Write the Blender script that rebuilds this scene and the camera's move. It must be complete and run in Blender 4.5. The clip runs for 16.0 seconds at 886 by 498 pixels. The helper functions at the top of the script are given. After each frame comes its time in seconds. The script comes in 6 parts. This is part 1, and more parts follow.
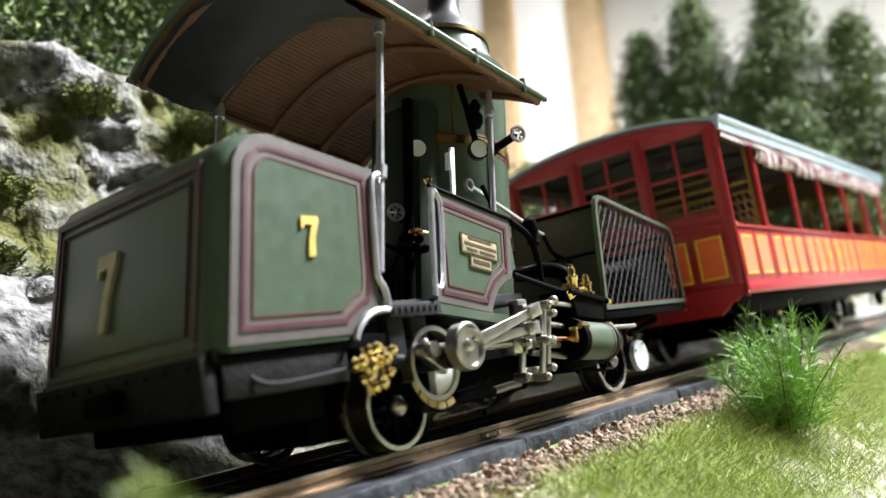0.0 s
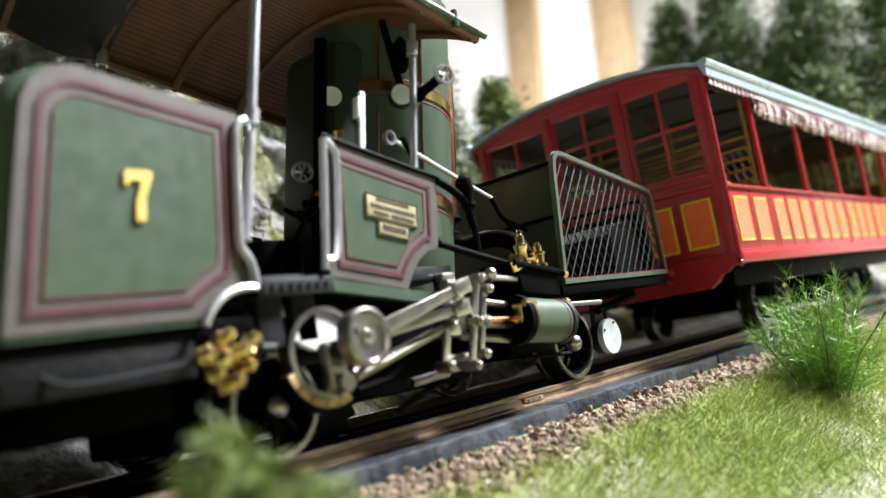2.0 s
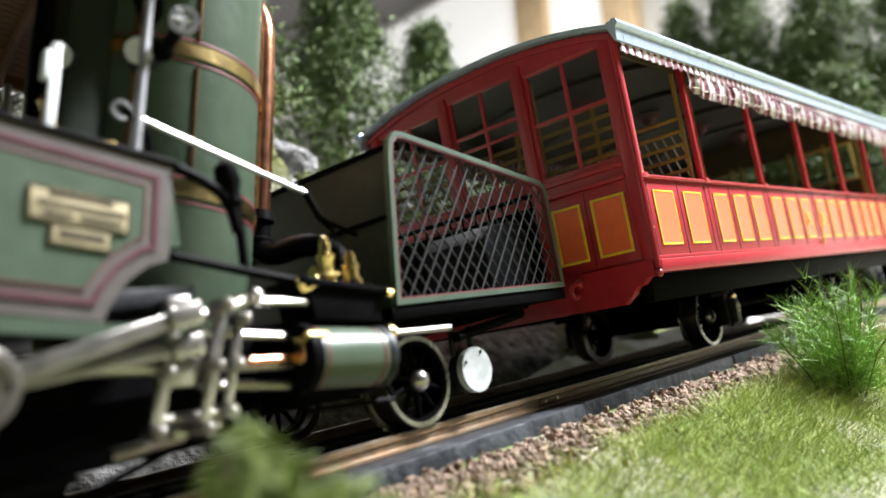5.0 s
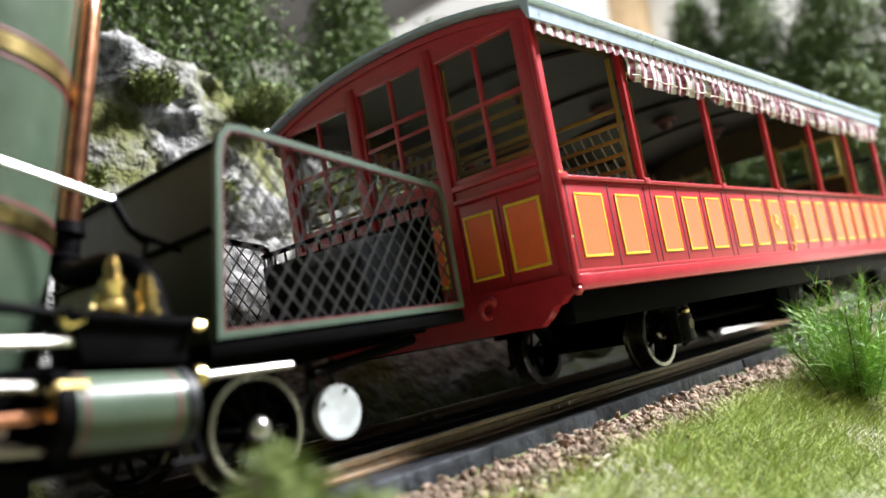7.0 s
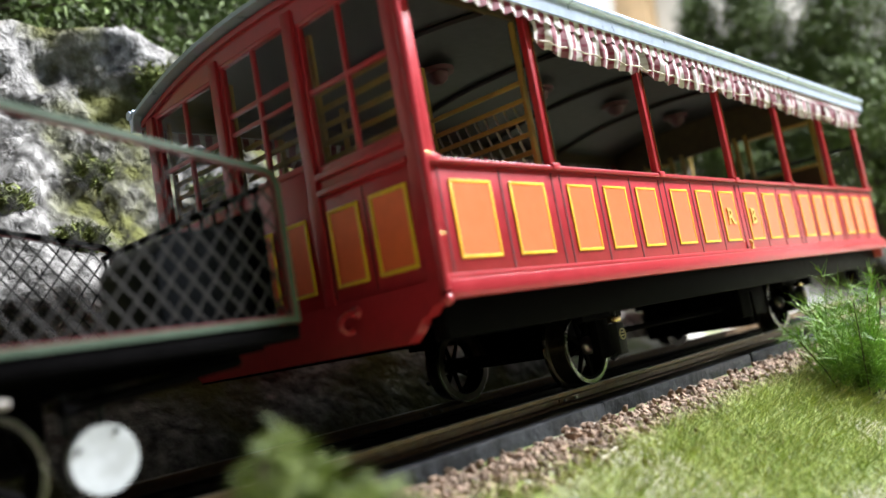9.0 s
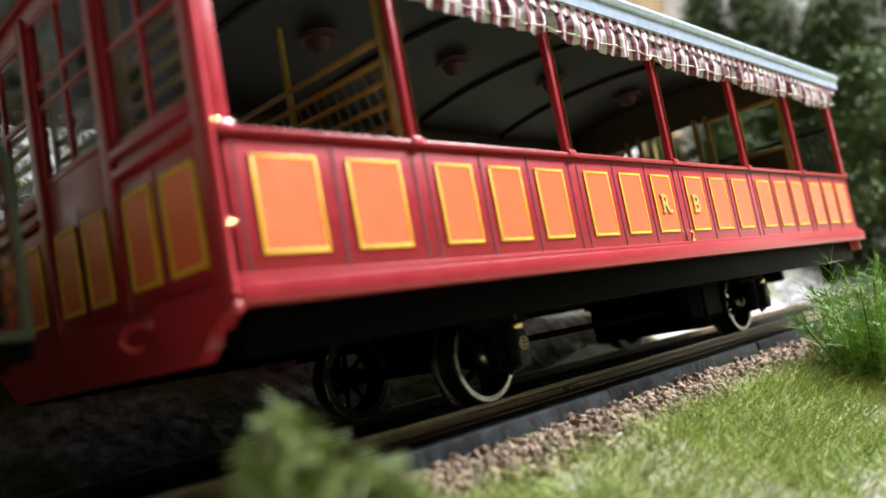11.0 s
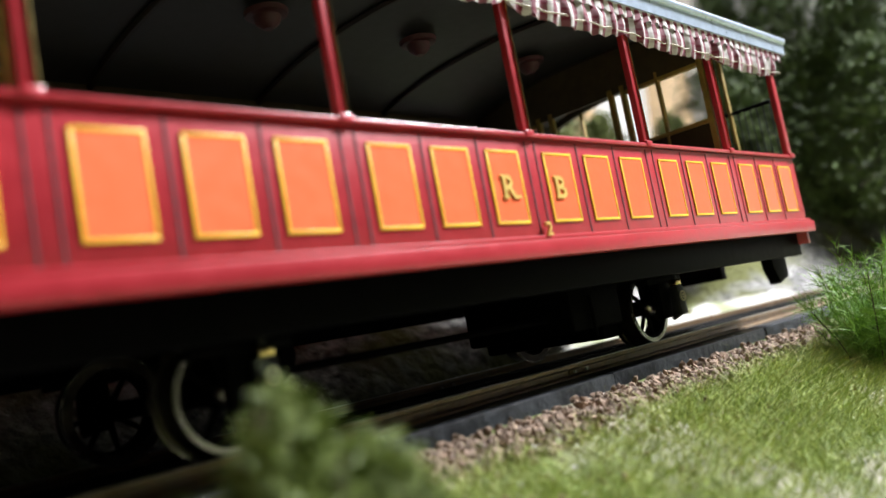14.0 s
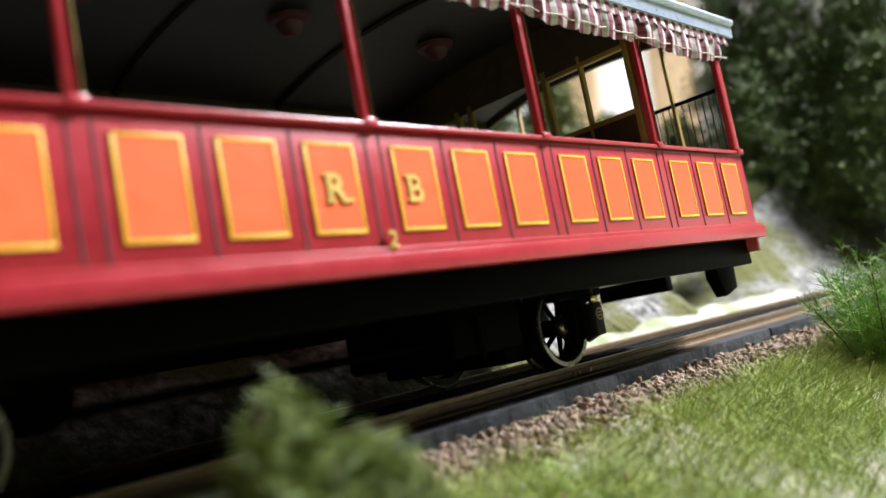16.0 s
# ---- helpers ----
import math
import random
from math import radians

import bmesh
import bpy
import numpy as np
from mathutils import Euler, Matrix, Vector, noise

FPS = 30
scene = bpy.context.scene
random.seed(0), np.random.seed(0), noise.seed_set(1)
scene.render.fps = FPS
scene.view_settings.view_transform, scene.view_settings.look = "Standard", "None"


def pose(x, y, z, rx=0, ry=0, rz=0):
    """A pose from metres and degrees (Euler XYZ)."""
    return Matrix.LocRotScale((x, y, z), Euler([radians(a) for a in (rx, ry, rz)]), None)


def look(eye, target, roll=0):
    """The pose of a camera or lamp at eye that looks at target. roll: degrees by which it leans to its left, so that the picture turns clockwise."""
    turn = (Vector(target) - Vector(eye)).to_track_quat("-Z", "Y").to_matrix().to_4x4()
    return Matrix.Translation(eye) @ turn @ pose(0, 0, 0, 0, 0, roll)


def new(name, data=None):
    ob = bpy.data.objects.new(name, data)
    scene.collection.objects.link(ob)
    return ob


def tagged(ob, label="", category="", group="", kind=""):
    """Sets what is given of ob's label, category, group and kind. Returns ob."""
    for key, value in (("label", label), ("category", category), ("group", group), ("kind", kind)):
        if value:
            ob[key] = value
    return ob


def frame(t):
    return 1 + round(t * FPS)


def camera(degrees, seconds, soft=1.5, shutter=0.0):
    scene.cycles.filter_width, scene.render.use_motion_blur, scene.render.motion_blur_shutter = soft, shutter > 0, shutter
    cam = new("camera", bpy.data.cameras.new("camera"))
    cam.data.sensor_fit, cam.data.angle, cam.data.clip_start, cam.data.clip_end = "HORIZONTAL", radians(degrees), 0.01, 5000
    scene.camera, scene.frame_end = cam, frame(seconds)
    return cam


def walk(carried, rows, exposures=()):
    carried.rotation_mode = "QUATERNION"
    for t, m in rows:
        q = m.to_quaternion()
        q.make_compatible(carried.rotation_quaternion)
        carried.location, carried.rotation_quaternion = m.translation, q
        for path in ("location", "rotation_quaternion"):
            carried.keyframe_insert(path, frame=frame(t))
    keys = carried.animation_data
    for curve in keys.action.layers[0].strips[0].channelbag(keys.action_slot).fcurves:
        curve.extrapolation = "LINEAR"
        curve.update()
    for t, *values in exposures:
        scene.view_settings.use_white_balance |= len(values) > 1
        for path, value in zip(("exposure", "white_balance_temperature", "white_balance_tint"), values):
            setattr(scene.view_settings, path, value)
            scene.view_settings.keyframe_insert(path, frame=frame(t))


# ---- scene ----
# Model rack railway on an incline. Dimensions are millimetres along the track (x uphill),
# across it (y away from the camera) and above the rail head (z), turned by the gradient.
GRADE = 10.0
TRACK = pose(0, 0, 0, 0, -GRADE, 0)
MM = 0.001

cam = camera(57.55, 16.0, soft=1.5)
cam.data.dof.use_dof = True
cam.data.dof.focus_distance = 0.225
cam.data.dof.aperture_fstop = 11.0
PATH = [
(0.0, -0.00312, -0.15551, 0.01772, 105.769, 2.66, -49.606),
(0.5, -0.00332, -0.15342, 0.01583, 105.022, 2.908, -48.926),
(1.0, -0.00407, -0.15247, 0.01498, 104.423, 2.972, -48.314),
(1.5, -0.00451, -0.1518, 0.01467, 104.259, 3.158, -47.935),
(2.0, -0.00548, -0.15185, 0.01525, 104.245, 3.102, -47.725),
(2.5, -0.00619, -0.152, 0.01545, 104.407, 3.191, -47.551),
(3.0, -0.00675, -0.15177, 0.01594, 104.455, 3.215, -47.492),
(3.5, -0.00676, -0.15192, 0.01541, 104.563, 3.207, -47.234),
(4.0, -0.00652, -0.15125, 0.0151, 104.466, 3.147, -47.161),
(6.5, -0.00925, -0.15234, 0.017, 104.186, 3.218, -46.472),
(7.0, -0.00989, -0.15245, 0.01745, 104.166, 3.168, -46.385),
(7.5, -0.00964, -0.15248, 0.01716, 104.239, 3.183, -46.23),
(8.0, -0.00947, -0.152, 0.01656, 104.2, 3.204, -46.201),
(8.5, -0.00908, -0.15193, 0.0162, 104.111, 3.228, -46.014),
(9.0, -0.00953, -0.15188, 0.01638, 104.057, 3.212, -45.93),
(11.5, -0.00822, -0.15185, 0.01395, 103.719, 3.5, -45.134),
(12.0, -0.00862, -0.15253, 0.01392, 103.492, 3.356, -44.954),
(12.5, -0.00893, -0.15281, 0.01338, 103.281, 3.169, -44.828),
(13.0, -0.00813, -0.15311, 0.01234, 103.064, 3.254, -44.592),
(13.5, -0.00694, -0.15324, 0.01114, 103.081, 3.43, -44.437),
(14.0, -0.00778, -0.15379, 0.01228, 103.262, 3.423, -44.415),
(14.5, -0.00908, -0.15463, 0.01335, 103.406, 3.119, -44.36),
(15.0, -0.00887, -0.15483, 0.01306, 103.608, 3.426, -44.182),
(15.5, -0.00803, -0.15514, 0.01195, 103.589, 3.481, -43.89),
(16.0, -0.00738, -0.15497, 0.01196, 103.449, 3.537, -43.833),
]
walk(cam, [(r[0], pose(*r[1:])) for r in PATH], [(0.0, 0.5), (4.0, 0.45), (7.5, 0.5), (9.0, 0.4), (11.5, 0.1), (16.0, -0.06)])

# where the front corner of the carriage stands along the track, in mm
TRAVEL = [(0.0, 316.2), (0.5, 304.3), (1.0, 292.6), (1.5, 280.9), (2.0, 269.2), (2.5, 257.6), (3.0, 246.2), (3.5, 234.5), (4.0, 222.4),
          (6.5, 163.8), (7.0, 152.4), (7.5, 140.5), (8.0, 128.6), (8.5, 116.8), (9.0, 105.3), (11.5, 47.7), (12.0, 36.1), (12.5, 24.6),
          (13.0, 13.0), (13.5, 1.4), (14.0, -10.3), (14.5, -22.2), (15.0, -33.5), (15.5, -45.0), (16.0, -56.5)]

# ---- light ----
world = bpy.data.worlds.new("room_light")
scene.world = world
world.use_nodes = True
world.node_tree.nodes["Background"].inputs[0].default_value = (0.95, 0.97, 1.0, 1)
world.node_tree.nodes["Background"].inputs[1].default_value = 0.38


def area(name, eye, target, size, watts, colour=(0.96, 0.975, 1.02)):
    data = bpy.data.lights.new(name, "AREA")
    data.shape, data.size, data.energy, data.color = "DISK", size, watts, colour
    ob = new(name, data)
    ob.matrix_world = look(eye, target)
    return ob


area("unseen_lamp", (1.0, -0.64, 1.5), (0.2, -0.02, 0.03), 0.4, 138.0)
# weak fill added to lift the rock and background from above
area("unseen_lamp", (0.9, 1.0, 1.6), (0.9, 0.6, 0.0), 0.6, 14.0)


# ---- materials ----
def material(name, base, rough=0.5, metal=0.0, vary=0.15, scale=300.0, bump=0.05, bump_scale=900.0, dist=0.0006, coat=0.0, second=None, second_scale=60.0, lo=0.45, hi=0.6, spec=0.5):
    m = bpy.data.materials.new(name)
    m.use_nodes = True
    nt = m.node_tree
    b = nt.nodes["Principled BSDF"]
    b.inputs["Roughness"].default_value = rough
    b.inputs["Metallic"].default_value = metal
    b.inputs["Coat Weight"].default_value = coat
    b.inputs["Coat Roughness"].default_value = 0.15
    b.inputs["Specular IOR Level"].default_value = spec
    co = nt.nodes.new("ShaderNodeTexCoord")
    n1 = nt.nodes.new("ShaderNodeTexNoise")
    n1.inputs["Scale"].default_value, n1.inputs["Detail"].default_value = scale, 6
    nt.links.new(co.outputs["Object"], n1.inputs["Vector"])
    ramp = nt.nodes.new("ShaderNodeValToRGB")
    ramp.color_ramp.elements[0].position, ramp.color_ramp.elements[1].position = 0.3, 0.7
    ramp.color_ramp.elements[0].color = (*[c * (1 - vary) for c in base], 1)
    ramp.color_ramp.elements[1].color = (*[min(1, c * (1 + vary)) for c in base], 1)
    nt.links.new(n1.outputs["Fac"], ramp.inputs["Fac"])
    out = ramp.outputs["Color"]
    if second:
        n2 = nt.nodes.new("ShaderNodeTexNoise")
        n2.inputs["Scale"].default_value, n2.inputs["Detail"].default_value = second_scale, 8
        nt.links.new(co.outputs["Object"], n2.inputs["Vector"])
        r2 = nt.nodes.new("ShaderNodeValToRGB")
        r2.color_ramp.elements[0].position, r2.color_ramp.elements[1].position = lo, hi
        nt.links.new(n2.outputs["Fac"], r2.inputs["Fac"])
        mix = nt.nodes.new("ShaderNodeMix")
        mix.data_type = "RGBA"
        nt.links.new(r2.outputs["Color"], mix.inputs[0])
        nt.links.new(out, mix.inputs[6])
        mix.inputs[7].default_value = (*second, 1)
        out = mix.outputs[2]
    nt.links.new(out, b.inputs["Base Color"])
    rr = nt.nodes.new("ShaderNodeMapRange")
    rr.inputs["To Min"].default_value, rr.inputs["To Max"].default_value = max(0.02, rough - 0.08), min(1, rough + 0.08)
    nt.links.new(n1.outputs["Fac"], rr.inputs["Value"])
    nt.links.new(rr.outputs["Result"], b.inputs["Roughness"])
    if bump:
        n3 = nt.nodes.new("ShaderNodeTexNoise")
        n3.inputs["Scale"].default_value, n3.inputs["Detail"].default_value = bump_scale, 8
        nt.links.new(co.outputs["Object"], n3.inputs["Vector"])
        bp = nt.nodes.new("ShaderNodeBump")
        bp.inputs["Strength"].default_value, bp.inputs["Distance"].default_value = bump, dist
        nt.links.new(n3.outputs["Fac"], bp.inputs["Height"])
        nt.links.new(bp.outputs["Normal"], b.inputs["Normal"])
    return m


def vary_pieces(m, low, high, use_object=False):
    """Piece to piece change of colour, by object or by island."""
    nt = m.node_tree
    b = nt.nodes["Principled BSDF"]
    link = b.inputs["Base Color"].links[0]
    src = link.from_socket
    info = nt.nodes.new("ShaderNodeObjectInfo" if use_object else "ShaderNodeNewGeometry")
    ramp = nt.nodes.new("ShaderNodeValToRGB")
    ramp.color_ramp.elements[0].color, ramp.color_ramp.elements[1].color = (*low, 1), (*high, 1)
    nt.links.new(info.outputs["Random" if use_object else "Random Per Island"], ramp.inputs["Fac"])
    mix = nt.nodes.new("ShaderNodeMix")
    mix.data_type, mix.blend_type = "RGBA", "MULTIPLY"
    mix.inputs[0].default_value = 1.0
    nt.links.new(src, mix.inputs[6])
    nt.links.new(ramp.outputs["Color"], mix.inputs[7])
    nt.links.new(mix.outputs[2], b.inputs["Base Color"])
    return m


GREEN = material("green_enamel", (0.058, 0.084, 0.056), 0.34, vary=0.08, coat=0.08, spec=0.4)
MAUVE = material("brown_grey_border_paint", (0.085, 0.074, 0.068), 0.42, vary=0.08, coat=0.2)
LINE = material("maroon_lining_paint", (0.06, 0.02, 0.028), 0.45, vary=0.1)
PINK = material("red_lining_paint", (0.13, 0.03, 0.035), 0.45, vary=0.1)
BLACK = material("black_metal_paint", (0.0024, 0.0022, 0.0026), 0.5, vary=0.3, spec=0.02)
SOOT = material("dark_grey_iron", (0.014, 0.0148, 0.017), 0.48, vary=0.25, spec=0.2)
STEEL = material("polished_nickel_steel", (0.4, 0.38, 0.35), 0.32, 1.0, vary=0.12, bump=0.03)
RIM = material("worn_steel_tyre", (0.5, 0.48, 0.45), 0.26, 1.0, vary=0.25, second=(0.3, 0.28, 0.25), second_scale=140)
TREAD = material("browned_wheel_tread", (0.1, 0.085, 0.07), 0.32, 0.9, vary=0.3, second=(0.05, 0.042, 0.036), second_scale=160)
SILVER = material("bright_silver_rail", (0.52, 0.52, 0.55), 0.32, 0.75, vary=0.06)
BRASS = material("polished_brass", (0.7, 0.53, 0.22), 0.24, 1.0, vary=0.12)
COPPER = material("brushed_copper_pipe", (0.72, 0.33, 0.19), 0.24, 1.0, vary=0.12)
GOLD = material("gold_lettering", (0.75, 0.52, 0.14), 0.42, 0.45, vary=0.12)
WOOD = material("brown_stained_wood", (0.12, 0.05, 0.023), 0.6, vary=0.25, scale=180)
BLOCK = material("pale_brake_wood", (0.5, 0.36, 0.16), 0.6, vary=0.25)
WHITE = material("white_enamel", (0.72, 0.74, 0.76), 0.4, vary=0.05)
DISC = material("dull_white_paint", (0.46, 0.49, 0.5), 0.5, vary=0.12, scale=500, second=(0.36, 0.38, 0.38), second_scale=220)
RED = material("red_carriage_enamel", (0.39, 0.021, 0.032), 0.34, vary=0.1, coat=0.3)
GROOVE = material("dark_groove_line", (0.06, 0.012, 0.016), 0.6)
ORANGE = material("orange_panel_enamel", (0.88, 0.155, 0.055), 0.34, vary=0.05, coat=0.3)
YELLOW = material("yellow_beading_paint", (0.82, 0.5, 0.03), 0.4, vary=0.08)
OCHRE = material("ochre_interior_wood", (0.29, 0.195, 0.04), 0.5, vary=0.2)
# grey ceiling coloured near black: the shade under the roof is in it
SHADECEILING = material("shade_dark_carriage_ceiling", (0.019, 0.019, 0.0185), 0.6, vary=0.08)
ROOF = material("blue_grey_tin_roof", (0.4, 0.5, 0.62), 0.3, 0.1, vary=0.1, coat=0.2)
# roof edge paled to carry the lamp's reflection along the roll
SHEENGUTTER = material("lamp_sheen_gutter", (0.46, 0.55, 0.7), 0.3, 0.3, vary=0.12, coat=0.2)
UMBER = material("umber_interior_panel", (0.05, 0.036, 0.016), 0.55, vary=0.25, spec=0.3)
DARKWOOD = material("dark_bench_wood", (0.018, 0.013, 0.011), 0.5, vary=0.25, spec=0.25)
RAIL = material("brown_rusted_rail", (0.24, 0.155, 0.085), 0.36, 0.4, vary=0.3, second=(0.24, 0.18, 0.12), second_scale=400)
SHINE = material("worn_rail_head", (0.55, 0.51, 0.45), 0.34, 0.95, vary=0.25)
SLEEPER = material("tarred_sleeper_timber", (0.02, 0.0225, 0.027), 0.42, vary=0.5, scale=260, bump=0.9, bump_scale=420, second=(0.05, 0.056, 0.064), second_scale=120, lo=0.5, hi=0.62)
# near-black for rack, inner sleepers, buffer beam and apron; darker than the outer timbers
NEARBLACK = material("near_black_coat", (0.006, 0.006, 0.0062), 0.6, vary=0.4, scale=260, bump=0.4, spec=0.15)
CHECK = bpy.data.materials.new("red_white_checked_cloth")
CHECK.use_nodes = True
_nt = CHECK.node_tree
_co = _nt.nodes.new("ShaderNodeTexCoord")
_sp = _nt.nodes.new("ShaderNodeSeparateXYZ")
_nt.links.new(_co.outputs["Object"], _sp.inputs[0])


def _band(axis, freq, cut=0.5):
    mul = _nt.nodes.new("ShaderNodeMath")
    mul.operation, mul.inputs[1].default_value = "MULTIPLY", freq
    _nt.links.new(_sp.outputs[axis], mul.inputs[0])
    fr = _nt.nodes.new("ShaderNodeMath")
    fr.operation = "FRACT"
    _nt.links.new(mul.outputs[0], fr.inputs[0])
    gt = _nt.nodes.new("ShaderNodeMath")
    gt.operation, gt.inputs[1].default_value = "GREATER_THAN", cut
    _nt.links.new(fr.outputs[0], gt.inputs[0])
    return gt


_a, _b = _band("X", 230.0, 0.46), _band("Z", 420.0, 0.7)
_add = _nt.nodes.new("ShaderNodeMath")
_add.operation = "MULTIPLY_ADD"
_nt.links.new(_a.outputs[0], _add.inputs[0])
_add.inputs[1].default_value = 0.9
_h = _nt.nodes.new("ShaderNodeMath")
_h.operation, _h.inputs[1].default_value = "MULTIPLY", 0.22
_nt.links.new(_b.outputs[0], _h.inputs[0])
_nt.links.new(_h.outputs[0], _add.inputs[2])
_rp = _nt.nodes.new("ShaderNodeValToRGB")
_rp.color_ramp.elements[0].color, _rp.color_ramp.elements[1].color = (0.56, 0.53, 0.53, 1), (0.15, 0.008, 0.03, 1)
_nt.links.new(_add.outputs[0], _rp.inputs["Fac"])
_nt.links.new(_rp.outputs["Color"], _nt.nodes["Principled BSDF"].inputs["Base Color"])
_nt.nodes["Principled BSDF"].inputs["Roughness"].default_value = 0.85

CHIPCORD = material("cream_cord", (0.55, 0.5, 0.42), 0.8, vary=0.15)
GLASS = bpy.data.materials.new("clear_window_glass")
GLASS.use_nodes = True
_g = GLASS.node_tree.nodes["Principled BSDF"]
_g.inputs["Transmission Weight"].default_value = 1.0
_g.inputs["Roughness"].default_value = 0.02
_g.inputs["IOR"].default_value = 1.1


MOVING = []


# ---- mesh helpers (all in mm) ----
def poly(bm, pts):
    return bm.faces.new([bm.verts.new(p) for p in pts])


def box(bm, x0, x1, y0, y1, z0, z1, bev=0.0, lean=0.0):
    vs = [bm.verts.new((x + lean * (z - z0), y, z)) for z in (z0, z1) for x, y in ((x0, y0), (x1, y0), (x1, y1), (x0, y1))]
    fs = [bm.faces.new([vs[i] for i in f]) for f in ((3, 2, 1, 0), (4, 5, 6, 7), (0, 1, 5, 4), (1, 2, 6, 5), (2, 3, 7, 6), (3, 0, 4, 7))]
    if bev:
        es = {e for f in fs for e in f.edges}
        bmesh.ops.bevel(bm, geom=list(es), offset=bev, segments=2, affect="EDGES", profile=0.5)


def prism(bm, pts, y0, y1, bev=0.0):
    """Outline pts in (x, z), between y0 and y1."""
    n = len(pts)
    a = [bm.verts.new((x, y0, z)) for x, z in pts]
    b = [bm.verts.new((x, y1, z)) for x, z in pts]
    fs = [bm.faces.new(a), bm.faces.new(b[::-1])]
    for i in range(n):
        fs.append(bm.faces.new((a[i], b[i], b[(i + 1) % n], a[(i + 1) % n])))
    if bev:
        es = [e for f in fs[:2] for e in f.edges]
        bmesh.ops.bevel(bm, geom=list(set(es)), offset=bev, segments=3, affect="EDGES", profile=0.5)


def prism_x(bm, pts, x0, x1, lean=0.0, z_ref=0.0):
    """Outline pts in (y, z), between x0 and x1."""
    n = len(pts)
    a = [bm.verts.new((x0 + lean * (z - z_ref), y, z)) for y, z in pts]
    b = [bm.verts.new((x1 + lean * (z - z_ref), y, z)) for y, z in pts]
    bm.faces.new(a[::-1]), bm.faces.new(b)
    for i in range(n):
        bm.faces.new((a[i], a[(i + 1) % n], b[(i + 1) % n], b[i]))


def frame_of(d):
    d = Vector(d).normalized()
    u = d.cross((0, 0, 1)) if abs(d.z) < 0.9 else d.cross((1, 0, 0))
    u.normalize()
    return d, u, d.cross(u)


def cone(bm, p0, p1, r0, r1=None, n=16, caps=True):
    r1 = r0 if r1 is None else r1
    p0, p1 = Vector(p0), Vector(p1)
    d, u, v = frame_of(p1 - p0)
    ring = lambda p, r: [bm.verts.new(p + (u * math.cos(k * 2 * math.pi / n) + v * math.sin(k * 2 * math.pi / n)) * r) for k in range(n)]
    a, b = ring(p0, r0), ring(p1, r1)
    for k in range(n):
        bm.faces.new((a[k], a[(k + 1) % n], b[(k + 1) % n], b[k]))
    if caps:
        bm.faces.new(a[::-1]), bm.faces.new(b)


def lathe(bm, base, axis, rows, n=24):
    """Rows of (distance along the axis, radius)."""
    base = Vector(base)
    d, u, v = frame_of(axis)
    rings = []
    for h, r in rows:
        rings.append([bm.verts.new(base + d * h + (u * math.cos(k * 2 * math.pi / n) + v * math.sin(k * 2 * math.pi / n)) * max(r, 0.01)) for k in range(n)])
    for a, b in zip(rings, rings[1:]):
        for k in range(n):
            bm.faces.new((a[k], a[(k + 1) % n], b[(k + 1) % n], b[k]))
    bm.faces.new(rings[0][::-1]), bm.faces.new(rings[-1])


def tube(bm, pts, r, n=8, smooth=0):
    pts = [Vector(p) for p in pts]
    for _ in range(smooth):
        out = [pts[0]]
        for a, b in zip(pts, pts[1:]):
            out += [a.lerp(b, 0.25), a.lerp(b, 0.75)]
        pts = out + [pts[-1]]
    rings = []
    u = None
    for i, p in enumerate(pts):
        d = (pts[min(i + 1, len(pts) - 1)] - pts[max(i - 1, 0)]).normalized()
        if u is None:
            u = frame_of(d)[1]
        u = (u - d * u.dot(d)).normalized()
        v = d.cross(u)
        rings.append([bm.verts.new(p + (u * math.cos(k * 2 * math.pi / n) + v * math.sin(k * 2 * math.pi / n)) * r) for k in range(n)])
    for a, b in zip(rings, rings[1:]):
        for k in range(n):
            bm.faces.new((a[k], a[(k + 1) % n], b[(k + 1) % n], b[k]))
    bm.faces.new(rings[0][::-1]), bm.faces.new(rings[-1])


def ball(bm, c, r, squash=1.0, n=10):
    bmesh.ops.create_uvsphere(bm, u_segments=n, v_segments=max(6, n // 2), radius=r, matrix=Matrix.Translation(c) @ Matrix.Diagonal((1, 1, squash, 1)))


def ring_band(bm, c, axis, r_in, r_out, half, n=40):
    """A flat hoop round c with a square section."""
    c = Vector(c)
    d, u, v = frame_of(axis)
    loops = []
    for h, r in ((-half, r_in), (-half, r_out), (half, r_out), (half, r_in)):
        loops.append([bm.verts.new(c + d * h + (u * math.cos(k * 2 * math.pi / n) + v * math.sin(k * 2 * math.pi / n)) * r) for k in range(n)])
    for i in range(4):
        a, b = loops[i], loops[(i + 1) % 4]
        for k in range(n):
            bm.faces.new((a[k], a[(k + 1) % n], b[(k + 1) % n], b[k]))


def inset(pts, d):
    """A closed outline moved inwards by d (outline given clockwise or not)."""
    n = len(pts)
    area2 = sum(pts[i][0] * pts[(i + 1) % n][1] - pts[(i + 1) % n][0] * pts[i][1] for i in range(n))
    s = 1 if area2 > 0 else -1
    out = []
    for i in range(n):
        p, q, r = Vector(pts[i - 1]), Vector(pts[i]), Vector(pts[(i + 1) % n])
        e1, e2 = (q - p).normalized(), (r - q).normalized()
        n1, n2 = Vector((-e1.y, e1.x)) * s, Vector((-e2.y, e2.x)) * s
        m = (n1 + n2).normalized()
        out.append(tuple(q + m * d / max(0.5, m.dot(n1))))
    return out


